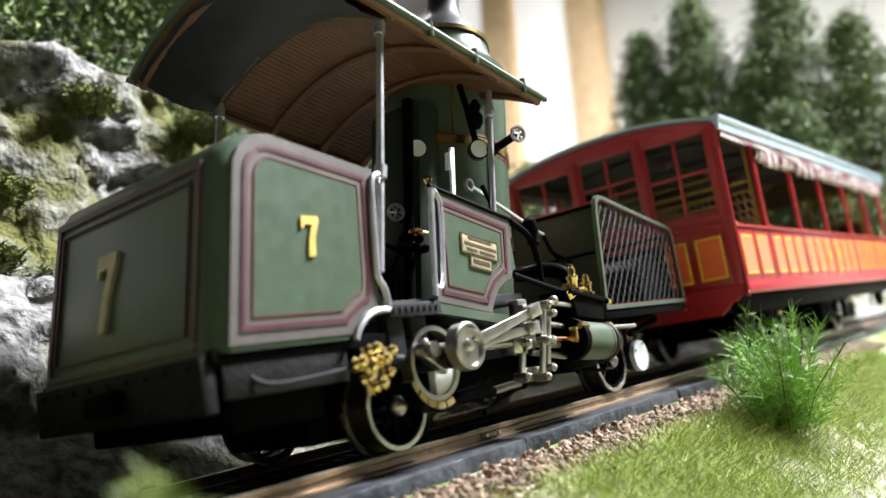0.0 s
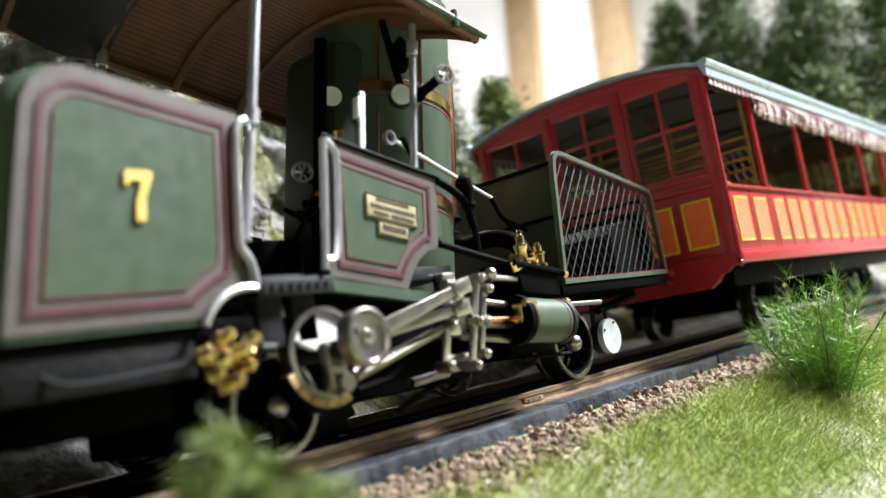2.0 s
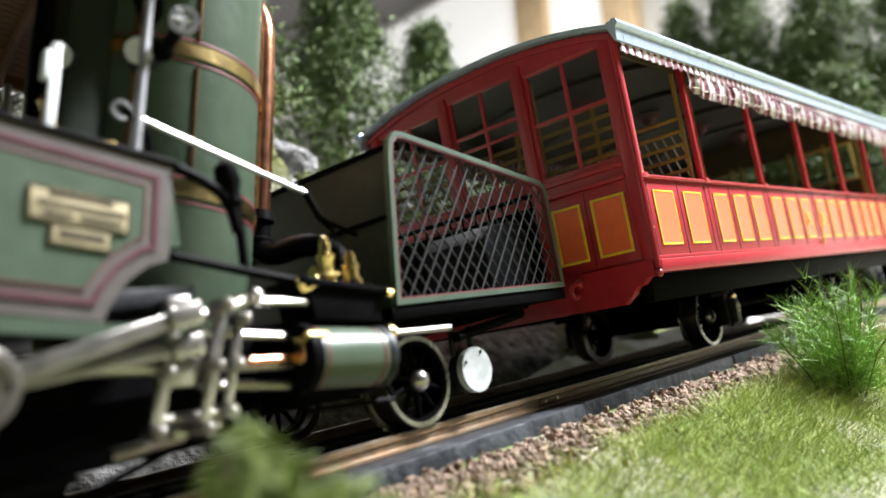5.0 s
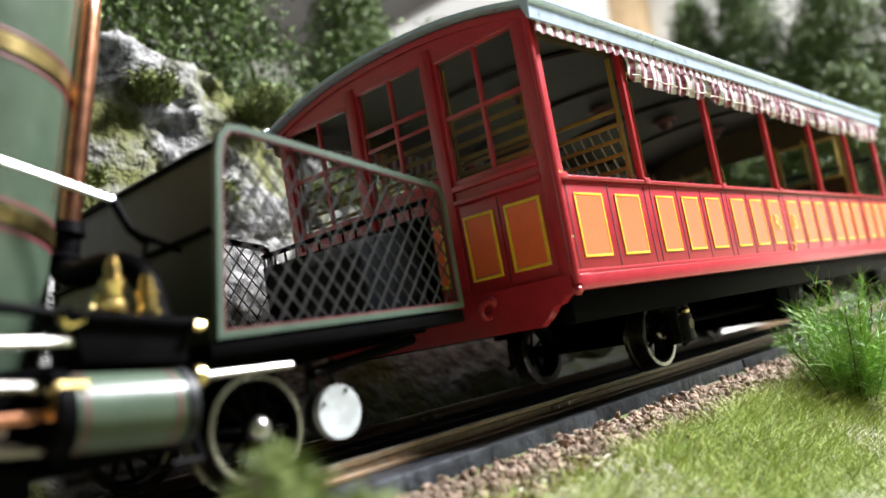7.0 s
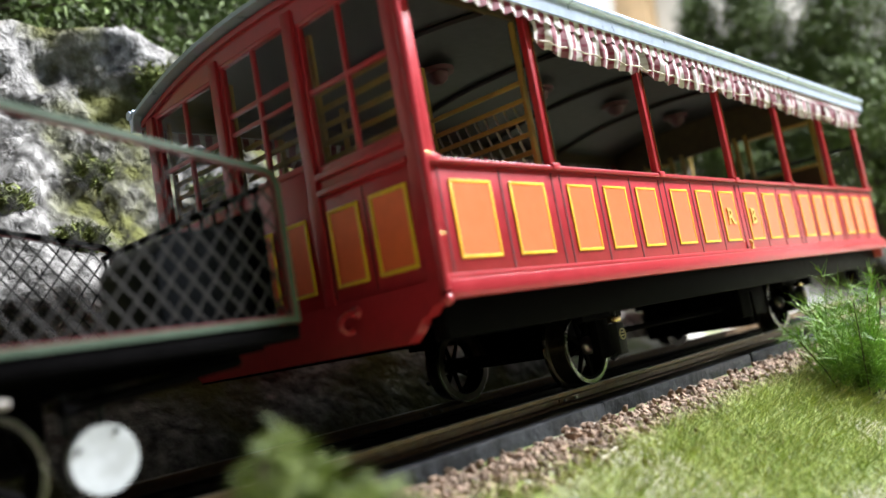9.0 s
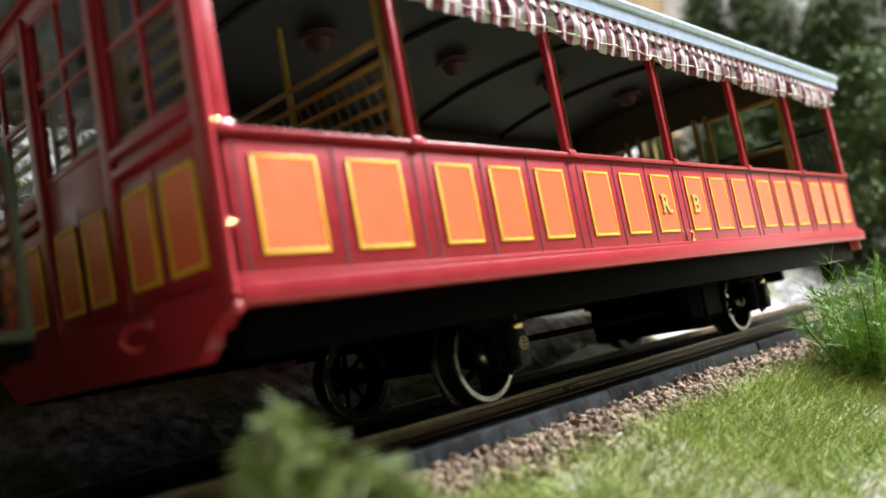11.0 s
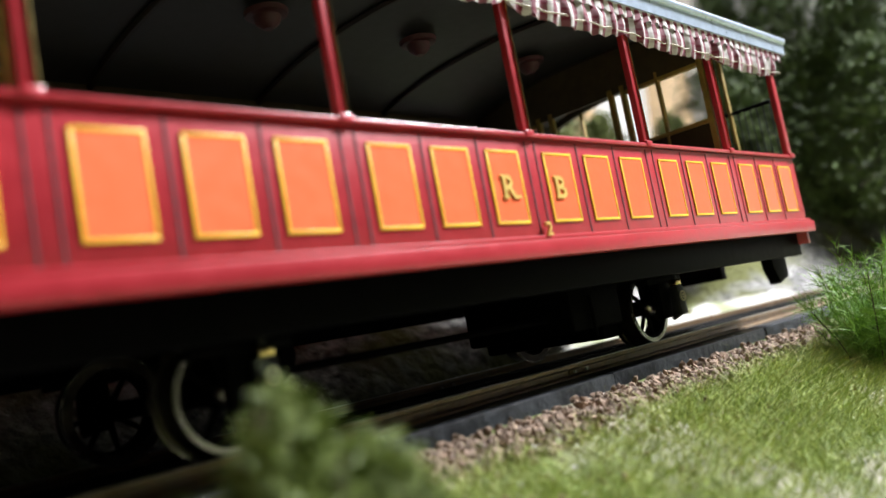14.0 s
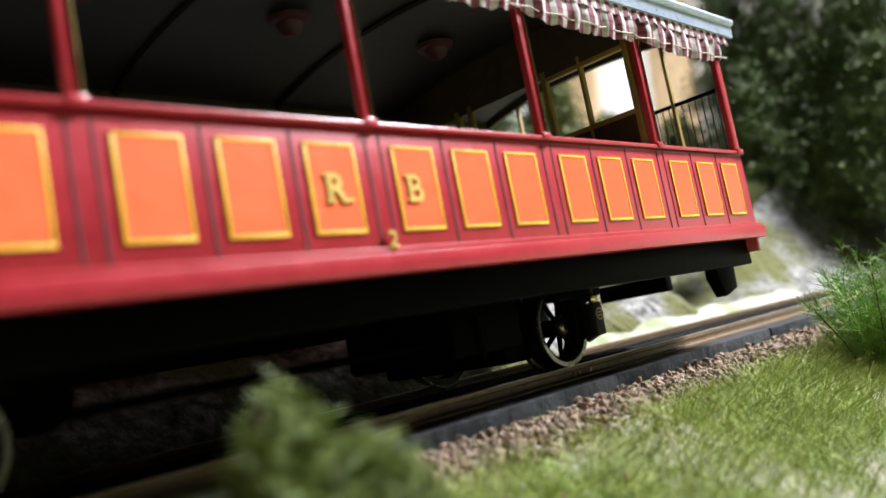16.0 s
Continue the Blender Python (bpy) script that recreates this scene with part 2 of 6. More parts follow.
def loop_strip(bm, pts, d0, d1, y, depth=0.2, flip=1):
    """A thin raised line that follows an outline in (x, z) between two insets."""
    a, b = inset(pts, d0), inset(pts, d1)
    n = len(pts)
    rows = []
    for line, yy in ((a, y), (a, y - depth * flip), (b, y - depth * flip), (b, y)):
        rows.append([bm.verts.new((p[0], yy, p[1])) for p in line])
    for j in range(3):
        for i in range(n):
            bm.faces.new((rows[j][i], rows[j][(i + 1) % n], rows[j + 1][(i + 1) % n], rows[j + 1][i]))


def arc(cx, cz, r, a0, a1, n=6):
    return [(cx + r * math.cos(radians(a0 + (a1 - a0) * k / n)), cz + r * math.sin(radians(a0 + (a1 - a0) * k / n))) for k in range(n + 1)]


def mesh_of(name, bm, mat, sharp=38):
    bmesh.ops.recalc_face_normals(bm, faces=bm.faces)
    bmesh.ops.scale(bm, vec=(MM, MM, MM), verts=bm.verts)
    for f in bm.faces:
        f.smooth = True
    lim = radians(sharp)
    for e in bm.edges:
        if len(e.link_faces) == 2 and e.calc_face_angle(0) > lim:
            e.smooth = False
    me = bpy.data.meshes.new(name)
    bm.to_mesh(me)
    bm.free()
    me.materials.append(mat)
    return me


def part(name, bm, mat, parent, label="", sharp=38):
    ob = new(name, mesh_of(name, bm, mat, sharp))
    ob.parent = parent
    if label:
        tagged(ob, label)
    return ob


def parts(name, bm, mat, parent, label="", sharp=38):
    """Every loose piece of bm as a part of its own."""
    bm.verts.index_update()
    left = set(bm.verts)
    made = []
    while left:
        seed = left.pop()
        group, todo = {seed}, [seed]
        while todo:
            v = todo.pop()
            for e in v.link_edges:
                o = e.other_vert(v)
                if o in left:
                    left.discard(o)
                    group.add(o)
                    todo.append(o)
        one = bmesh.new()
        order = sorted(group, key=lambda v: v.index)
        table = {v: one.verts.new(v.co) for v in order}
        for f in sorted({f for v in order for f in v.link_faces}, key=lambda f: f.verts[0].index):
            try:
                one.faces.new([table[v] for v in f.verts])
            except ValueError:
                pass
        made.append(part(name, one, mat, parent, label, sharp))
    bm.free()
    return made


def thing(name, label, category, group="", m=None):
    ob = new(name)
    ob.empty_display_size = 0.01
    ob.matrix_basis = m or TRACK.copy()
    return tagged(ob, label, category, group)


def single(name, bm, mat, label, category="", group="", kind="", m=None, sharp=38):
    ob = new(name, mesh_of(name, bm, mat, sharp))
    ob.matrix_basis = m or TRACK.copy()
    return tagged(ob, label, category, group, kind)


def B():
    return bmesh.new()


def letters(name, text, size, at, mat, parent, depth=0.35, label="", rz=0):
    """Raised characters facing -y; at is their lower left corner."""
    cu = bpy.data.curves.new(name, "FONT")
    cu.body, cu.size, cu.extrude, cu.offset = text, size * MM, depth * MM, 0.02 * size * MM
    tmp = bpy.data.objects.new(name, cu)
    scene.collection.objects.link(tmp)
    me = bpy.data.meshes.new_from_object(tmp.evaluated_get(bpy.context.evaluated_depsgraph_get()))
    bpy.data.objects.remove(tmp)
    me.transform(pose(at[0] * MM, at[1] * MM, at[2] * MM, 90, 0, rz))
    me.materials.clear()
    me.materials.append(mat)
    ob = new(name, me)
    ob.parent = parent
    return tagged(ob, label) if label else ob


def wheelset(parent, x, r, spokes, y=26.6, width=6.8, axle_r=2.0):
    """An axle with two spoked wheels; the axle's own origin is its centre, so that it can turn."""
    bm = B()
    cone(bm, (0, -y - 1, 0), (0, y + 1, 0), axle_r, n=12)
    axle = part("wheelset", bm, BLACK, parent)
    axle.location = (x * MM, 0, r * MM)
    n = 48
    for s in (-1, 1):
        bm = B()
        rows = [(0.25, r * 0.87), (0.25, r * 0.96), (0.5, r * 0.985), (width - 1.3, r), (width - 1.1, r * 1.06), (width, r * 1.06), (width, r * 0.87)]
        lp = [[bm.verts.new((rr * math.cos(k * 2 * math.pi / n), s * (y - h), rr * math.sin(k * 2 * math.pi / n))) for k in range(n)] for h, rr in rows]
        for i in range(len(lp)):
            a, b = lp[i], lp[(i + 1) % len(lp)]
            for k in range(n):
                bm.faces.new((a[k], a[(k + 1) % n], b[(k + 1) % n], b[k]))
        tyre = part("tyre", bm, TREAD, axle, "browned steel wheel tyre with bright edges")
        bm = B()
        ring_band(bm, (0, s * (y - 0.2), 0), (0, 1, 0), r * 0.875, r * 0.98, 0.22, n)
        part("tyre_face", bm, RIM, tyre)
        bm = B()
        ring_band(bm, (0, s * (y - width + 0.45), 0), (0, 1, 0), r * 1.02, r * 1.1, 0.4, n)
        part("flange", bm, RIM, tyre)
        bm = B()
        for k in range(spokes):
            a = k * 2 * math.pi / spokes
            c, sn = math.cos(a), math.sin(a)
            cone(bm, (c * r * 0.12, s * (y - 1.6), sn * r * 0.12), (c * r * 0.86, s * (y - 1.6), sn * r * 0.86), r * 0.08, r * 0.05, 6)
        cone(bm, (0, s * (y - 0.4), 0), (0, s * (y - width), 0), r * 0.22, n=16)
        ring_band(bm, (0, s * (y - 2.0), 0), (0, 1, 0), r * 0.8, r * 0.89, 1.5)
        part("spokes", bm, BLACK, axle)
        bm = B()
        lathe(bm, (0, s * (y - 0.6), 0), (0, s, 0), [(0, r * 0.24), (1.0, r * 0.24), (1.8, r * 0.2), (2.4, r * 0.12), (2.7, r * 0.04)], 16)
        for k in range(6):
            a = k * math.pi / 3
            ball(bm, (r * 0.15 * math.cos(a), s * (y + 0.1), r * 0.15 * math.sin(a)), r * 0.045, n=6)
        part("hub", bm, STEEL, axle)
    MOVING.append((axle, "roll", r))
    return axle



# ---- carriage ----
POSTS = [0.0, 43.6, 95.1, 146.7, 198.5, 249.1, 300.0]
BELT, SILL, SKIRT = 53.0, 30.2, 25.9
EAVE, CROWN, HALF = 96.0, 102.0, 50.0


def roof_z(y):
    u = min(1.0, abs(y) / 53.0)
    return EAVE - 1.5 + (CROWN - EAVE + 1.5) * (1 - u ** 2.3)


def framed_panel(parent, x0, x1, z0, z1, y, s=-1):
    """Orange field in a yellow bead, on a side wall facing s."""
    bm = B()
    box(bm, x0 + 0.5, x1 - 0.5, min(y, y + s * 0.2), max(y, y + s * 0.2), z0 + 0.5, z1 - 0.5)
    panel = part("orange_panel", bm, ORANGE, parent)
    bm = B()
    for a, b, c, d in ((x0, x1, z0, z0 + 0.6), (x0, x1, z1 - 0.6, z1), (x0, x0 + 0.6, z0 + 0.6, z1 - 0.6), (x1 - 0.6, x1, z0 + 0.6, z1 - 0.6)):
        box(bm, a, b, min(y, y + s * 0.3), max(y, y + s * 0.3), c, d, 0.08)
    part("yellow_bead", bm, YELLOW, panel)


def end_panel(parent, y0, y1, z0, z1, x, s=-1):
    bm = B()
    box(bm, min(x, x + s * 0.25), max(x, x + s * 0.25), y0 + 0.9, y1 - 0.9, z0 + 0.9, z1 - 0.9)
    panel = part("orange_panel", bm, ORANGE, parent)
    bm = B()
    for a, b, c, d in ((y0, y1, z0, z0 + 0.8), (y0, y1, z1 - 0.8, z1), (y0, y0 + 0.8, z0 + 0.8, z1 - 0.8), (y1 - 0.8, y1, z0 + 0.8, z1 - 0.8)):
        box(bm, min(x, x + s * 0.5), max(x, x + s * 0.5), a, b, c, d, 0.12)
    part("yellow_bead", bm, YELLOW, panel)


def side_wall(car, s):
    y = s * HALF
    inner = y - s * 2.0
    lo, hi = min(y, inner), max(y, inner)
    bm = B()
    box(bm, 0.6, 300, lo, hi, SILL - 1, BELT - 0.6, 0.2)
    wall = part("side_wall", bm, RED, car, "red enamelled lower side wall")
    bm = B()
    o = s * 0.35
    for x in POSTS[1:-1]:
        for dx in (-1.7, 1.7):
            box(bm, x + dx - 0.18, x + dx + 0.18, min(y, y + s * 0.12), max(y, y + s * 0.12), SILL + 0.4, BELT - 1)
    bays = []
    for i, (a, b) in enumerate(zip(POSTS, POSTS[1:])):
        n = 2 if i == 0 else 3
        a2, b2 = a + (3.4 if i == 0 else 1.7), b - (1.7 if i < 5 else 2.5)
        step = (b2 - a2) / n
        for k in range(n):
            bays.append((a2 + k * step, a2 + (k + 1) * step))
            if k:
                xx = a2 + k * step
                box(bm, xx - 0.2, xx + 0.2, min(y, y + s * 0.12), max(y, y + s * 0.12), SILL + 0.4, BELT - 1)
    box(bm, 3.2, 3.5, min(y, y + s * 0.12), max(y, y + s * 0.12), SILL + 0.4, BELT - 1)
    part("groove", bm, GROOVE, wall)
    for a, b in bays:
        w = b - a
        framed_panel(wall, a + w * 0.14, b - w * 0.19, 33.5, 49.5, y, s)
    bm = B()
    box(bm, -0.5, 301, lo + (s < 0) * -0.9, hi + (s > 0) * 0.9, BELT - 0.4, BELT + 0.7, 0.35)
    part("belt_rail", bm, RED, wall)
    bm = B()
    box(bm, 0.0, 302.5, min(y + s * 1.6, inner), max(y + s * 1.6, inner), SKIRT, SILL - 0.6, 0.35)
    box(bm, 0.0, 302.0, min(y + s * 0.8, inner), max(y + s * 0.8, inner), SILL - 0.6, SILL + 0.5, 0.3)
    part("sill_beam", bm, RED, wall)
    for i, x in enumerate(POSTS):
        bm = B()
        w = 1.2 if 0 < i < 6 else 1.7
        xx = x + (w + 0.2 if i == 0 else -w if i == 6 else 0)
        box(bm, xx - w, xx + w, min(y + s * 0.3, inner + s * 0.5), max(y + s * 0.3, inner + s * 0.5), BELT + 0.9, EAVE - 2.0, 0.25)
        post = part("window_post", bm, RED, wall)
        if 0 < i < 6:
            bm = B()
            tube(bm, [(xx + 0.95, y + s * 0.5, BELT + 1), (xx + 0.95, y + s * 0.5, EAVE - 4)], 0.3, 6)
            part("brass_strip", bm, BRASS, post)
            bm = B()
            tube(bm, [(xx + 1.1, inner + s * 0.5, BELT + 1), (xx + 1.1, inner + s * 0.5, EAVE - 4)], 0.32, 6)
            part("inner_strip", bm, OCHRE, post)
        bm = B()
        box(bm, xx - w - 0.35, xx + w + 0.35, min(y, y + s * 1.2), max(y, y + s * 1.2), BELT - 0.4, BELT + 1.3, 0.35)
        part("post_foot", bm, RED, post)
    bm = B()
    box(bm, 0.3, 300, lo, hi, EAVE - 4.2, EAVE - 0.8, 0.2)
    part("cant_rail", bm, RED, wall)
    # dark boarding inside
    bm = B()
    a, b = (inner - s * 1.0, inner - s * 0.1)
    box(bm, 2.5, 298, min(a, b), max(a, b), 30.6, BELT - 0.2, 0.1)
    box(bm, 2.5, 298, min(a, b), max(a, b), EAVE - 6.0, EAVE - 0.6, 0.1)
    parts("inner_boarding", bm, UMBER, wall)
    return wall


def valance(car, s):
    """Scalloped edge and gathered curtain under the eave."""
    y0 = s * 53.0
    bm = B()
    n = 300
    step = 304.0 / n
    top, bot = [], []
    for k in range(n + 1):
        x = -0.5 + k * step
        ph = (x / 4.35) % 1.0
        zb = EAVE - 6.9 - 1.3 * math.sin(math.pi * ph) ** 0.6
        yy = y0 + s * 0.35 * math.sin(x * 1.3)
        top.append((x, y0, EAVE - 4.4))
        bot.append((x, yy, zb))
    for off in (0.0, -s * 0.35):
        a = [bm.verts.new((p[0], p[1] + off, p[2])) for p in top]
        b = [bm.verts.new((p[0], p[1] + off, p[2])) for p in bot]
        for k in range(n):
            bm.faces.new((a[k], a[k + 1], b[k + 1], b[k]))
    part("scalloped_valance", bm, CHECK, car, "red and white checked scalloped cloth valance", 80)
    bm = B()
    n, m = 620, 8
    grid = []
    for k in range(n + 1):
        x = 44.0 + k * 256.0 / n
        u = ((x - 44) / 51.3) % 1.0
        near = min(u, 1 - u)
        tie = math.exp(-(near / 0.05) ** 2)
        drop = 10.6 + 1.0 * math.sin(u * math.pi) + 0.8 * noise.noise((x * 0.08, 0, s)) - 1.6 * tie
        row = []
        for j in range(m + 1):
            v = j / m
            fold = (0.55 + 0.35 * noise.noise((x * 0.12, 3, 0))) * math.sin(x * 0.9 + 2.2 * noise.noise((x * 0.06, 7, v * 0.8))) * (0.25 + 0.75 * v)
            crease = 0.5 * noise.noise((x * 0.35, v * 2.5, 5 + s))
            bulge = (1.7 * math.sin(v * 2.7) + 0.5) * (1 - 0.6 * tie)
            lift = 0.7 * noise.noise((x * 0.5, 1, 2)) * v
            row.append(bm.verts.new((x + 0.7 * noise.noise((x * 0.25, v * 2.0, 2)), s * (50.6 + bulge + fold + crease), EAVE - 3.2 - v * drop + lift)))
        # hem turned in and tied up
        row.append(bm.verts.new((x, s * 49.4, EAVE - 3.0 - 0.8 * drop)))
        grid.append(row)
    for a, b in zip(grid, grid[1:]):
        for j in range(m + 1):
            bm.faces.new((a[j], b[j], b[j + 1], a[j + 1]))
    part("gathered_curtain", bm, CHECK, car, "red and white checked curtain tied up under the roof", 80)
    bm = B()
    tube(bm, [(44 + k * 4.0, s * (52.7 + 0.2 * math.sin(k * 1.7)), EAVE - 12.6 + 0.35 * math.sin(k * 2.3)) for k in range(65)], 0.2, 5)
    part("curtain_cord", bm, CHIPCORD, car)


def end_wall(car, x, s):
    """End wall with a door between two windows; s is the way it faces."""
    t = 2.0
    x0, x1 = min(x, x - s * t), max(x, x - s * t)
    wall = new("end_wall")
    wall.parent = car
    wall.empty_display_size = 0.01
    tagged(wall, "dark red carriage end with door and mullioned windows")
    # lower panels
    for name, ya, yb in (("lower_panel", -49.5, -13.8), ("lower_panel", 13.8, 49.5)):
        bm = B()
        box(bm, x0, x1, ya, yb, 29.0, 53.6, 0.2)
        part(name, bm, RED, wall)
    # bow of the roof end
    bm = B()
    pts = [(y, roof_z(y) - 0.3) for y in np.linspace(-50, 50, 25)]
    under = [(y, min(roof_z(y) - 1.5, 93.2 if abs(y) > 16 else 95.2)) for y in np.linspace(50, -50, 25)]
    prism_x(bm, pts + under, x0, x1)
    part("roof_bow", bm, RED, wall)
    bm = B()
    for k in range(24):
        ya, yb = -52 + k * 104 / 24, -52 + (k + 1) * 104 / 24
        za, zb = roof_z(ya), roof_z(yb)
        poly(bm, [(x + s * 0.9, ya, za - 2.6), (x + s * 0.9, yb, zb - 2.6), (x + s * 0.9, yb, zb - 1.2), (x + s * 0.9, ya, za - 1.2)])
        poly(bm, [(x + s * 0.9, ya, za - 2.6), (x + s * 0.9, yb, zb - 2.6), (x, yb, zb - 2.6), (x, ya, za - 2.6)])
        poly(bm, [(x + s * 0.9, ya, za - 1.2), (x + s * 0.9, yb, zb - 1.2), (x, yb, zb - 1.2), (x, ya, za - 1.2)])
    bmesh.ops.remove_doubles(bm, verts=bm.verts, dist=0.01)
    part("bow_moulding", bm, RED, wall)
    # corner and door posts
    for y in (-48.2, -16.8, 14.4, 48.2):
        bm = B()
        w = 1.8 if abs(y) > 40 else 1.7
        box(bm, x0 - (s < 0) * 0.7, x1 + (s > 0) * 0.7, y - w, y + w, 29.5, 93.5 if abs(y) > 40 else 97.0, 0.25)
        part("end_post", bm, RED, wall)
    # windows: outer pair and the door
    for ya, yb, za, zb, zm, label in ((-46.4, -18.5, 58.8, 93.5, 77.0, "window"), (16.2, 46.4, 58.8, 93.5, 77.0, "window"), (-15.1, 12.7, 60.8, 95.5, 81.8, "door_window")):
        bm = B()
        box(bm, x0 + 0.2, x1 - 0.2, ya, yb, za, za + 1.6, 0.15)
        box(bm, x0 + 0.2, x1 - 0.2, ya, yb, zb - 1.2, zb + 1.5, 0.15)
        for yy in (ya, yb - 1.3):
            box(bm, x0 + 0.2, x1 - 0.2, yy, yy + 1.3, za + 1.6, zb - 1.2, 0.15)
        box(bm, x0 + 0.4, x1 - 0.4, (ya + yb) / 2 - 0.6, (ya + yb) / 2 + 0.6, za + 1.6, zb - 1.2, 0.15)
        box(bm, x0 + 0.5, x1 - 0.5, ya + 1.3, yb - 1.3, zm - 0.6, zm + 0.6, 0.15)
        if label == "door_window":
            box(bm, x0 + 0.5, x1 - 0.5, ya + 1.3, yb - 1.3, zm - 5.2, zm - 4.2, 0.15)
        parts(label + "_bar", bm, RED, wall)
        bm = B()
        box(bm, (x0 + x1) / 2 - 0.15, (x0 + x1) / 2 + 0.15, ya + 0.5, yb - 0.5, za + 0.5, zb - 0.5)
        g = part("pane", bm, GLASS, wall)
        g.visible_shadow = False
    bm = B()
    box(bm, x0 + 0.3, x1 - 0.3, -15.0, 12.6, 27.0, 60.8, 0.2)
    part("door_leaf", bm, RED, wall)
    bm = B()
    for za, zb, d in ((53.6, 55.0, 1.2), (57.2, 58.8, 0.9)):
        for ya, yb in ((-46.4, -18.5), (16.2, 46.4)):
            box(bm, x0 - (s < 0) * d, x1 + (s > 0) * d, ya, yb, za, zb, 0.3)
    for ya, yb in ((-46.4, -18.5), (16.2, 46.4)):
        box(bm, x0 + 0.2, x1 - 0.2, ya, yb, 55.0, 57.2)
    parts("waist_rail", bm, RED, wall)
    for ya, yb in ((-30.0, -20.0), (-44.6, -33.6), (-12.5, -3.0), (0.5, 10.0), (18.5, 29.5), (33.6, 44.6)):
        end_panel(wall, ya, yb, 33.2, 50.2, x, s)
    bm = B()
    for y in (-46.6, -31.8, -18.6, -1.3, 16.2, 31.6, 46.6):
        box(bm, min(x, x + s * 0.12), max(x, x + s * 0.12), y - 0.15, y + 0.15, 31, 53)
    part("groove", bm, GROOVE, wall)
    # buffer board with shaped ends
    bm = B()
    pts = [(k * y, z) for k, row in ((-1, ((49.5, 30.0), (49.5, 25.6), (47.2, 25.2), (45.4, 23.6), (43.4, 23.2), (41.6, 21.2), (38.6, 19.0))), (1, ((38.6, 19.0), (41.6, 21.2), (43.4, 23.2), (45.4, 23.6), (47.2, 25.2), (49.5, 25.6), (49.5, 30.0)))) for y, z in row]
    prism_x(bm, pts, x0 - (s < 0) * 1.0, x1 + (s > 0) * 1.0)
    part("buffer_board", bm, RED, wall)
    bm = B()
    tube(bm, [(x + s * 1, -25.5, 27.5), (x + s * 5.0, -25.5, 27.2), (x + s * 6.5, -25.5, 25.0), (x + s * 5.0, -25.5, 23.4), (x + s * 2.8, -25.5, 23.8)], 0.7, 8, 2)
    ball(bm, (x + s * 1.2, -25.5, 27.4), 1.4, n=8)
    part("hook", bm, RED, wall)
    for z in (54.2, 38.5):
        bm = B()
        cone(bm, (x - 0.6, -51.0, z), (x + 1.4, -51.0, z), 0.35, 0.25, 10)
        ball(bm, (x - 0.6, -51.0, z), 0.42, n=8)
        part("brass_stud", bm, BRASS, wall)
    # downpipe at the corner
    bm = B()
    tube(bm, [(x + s * 0.8, -50.8, EAVE - 3), (x + s * 0.8, -50.8, 27.5)], 0.9, 8)
    ball(bm, (x + s * 0.6, -50.6, 25.9), 1.2, n=8)
    part("corner_bead", bm, RED, wall)
    return wall


def end_gate(car):
    """Open platform at the upper end: umber cross wall with windows, ochre posts and a railing."""
    x = 249.0
    wall = new("platform_wall")
    wall.parent = car
    wall.empty_display_size = 0.01
    tagged(wall, "umber cross wall with ochre window frames before the platform")
    bm = B()
    arch = [(y, roof_z(y) - 1.8) for y in np.linspace(-47, 47, 21)]
    prism_x(bm, arch + [(47, 84.0), (-47, 84.0)], x - 0.7, x + 0.7)
    part("head_board", bm, UMBER, wall)
    for ya, yb in ((-47, -16), (14, 47)):
        bm = B()
        box(bm, x - 0.7, x + 0.7, ya, yb, 30.6, 64.0, 0.2)
        part("lower_board", bm, UMBER, wall)
    for y in (-47.0, -31.6, -18.5, -13.6, 12.4, 18.0, 31.6, 45.6):
        bm = B()
        w = 0.5 if abs(y) == 31.6 else 0.9
        box(bm, x - 1.0, x + 1.0, y - w, y + w, 30.6, 86, 0.2)
        part("frame_post", bm, OCHRE, wall)
    for ya, yb in ((-46, -19.4), (18.9, 44.7)):
        for z in (64.0, 82.6):
            bm = B()
            box(bm, x - 0.9, x + 0.9, ya, yb, z, z + 1.4, 0.2)
            part("frame_rail", bm, OCHRE, wall)
    gate = new("end_railing")
    gate.parent = car
    gate.empty_display_size = 0.01
    tagged(gate, "black railing with upright wires on the carriage platform")
    bm = B()
    tube(bm, [(300, -47, 75.0), (300, 47, 75.0)], 0.7, 8)
    part("top_rail", bm, BLACK, gate)
    for k in range(40):
        bm = B()
        y = -46.5 + k * 2.38
        tube(bm, [(300, y, 31), (300, y, 74.8)], 0.22, 5)
        part("wire", bm, SOOT, gate)
    for y in (-31.8, 31.8):
        bm = B()
        box(bm, 299.2, 300.8, y - 0.6, y + 0.6, 31, 97, 0.2)
        part("gate_post", bm, OCHRE, gate)
    bm = B()
    box(bm, 298.5, 300.5, -49.5, 49.5, 22.0, 31.0, 0.3)
    part("buffer_board", bm, RED, gate)
    bm = B()
    bow = [(y, roof_z(y) - 0.3) for y in np.linspace(-50, 50, 25)]
    prism_x(bm, bow + [(y, roof_z(y) - 3.6) for y in np.linspace(50, -50, 25)], 299, 301)
    part("roof_bow", bm, UMBER, gate)


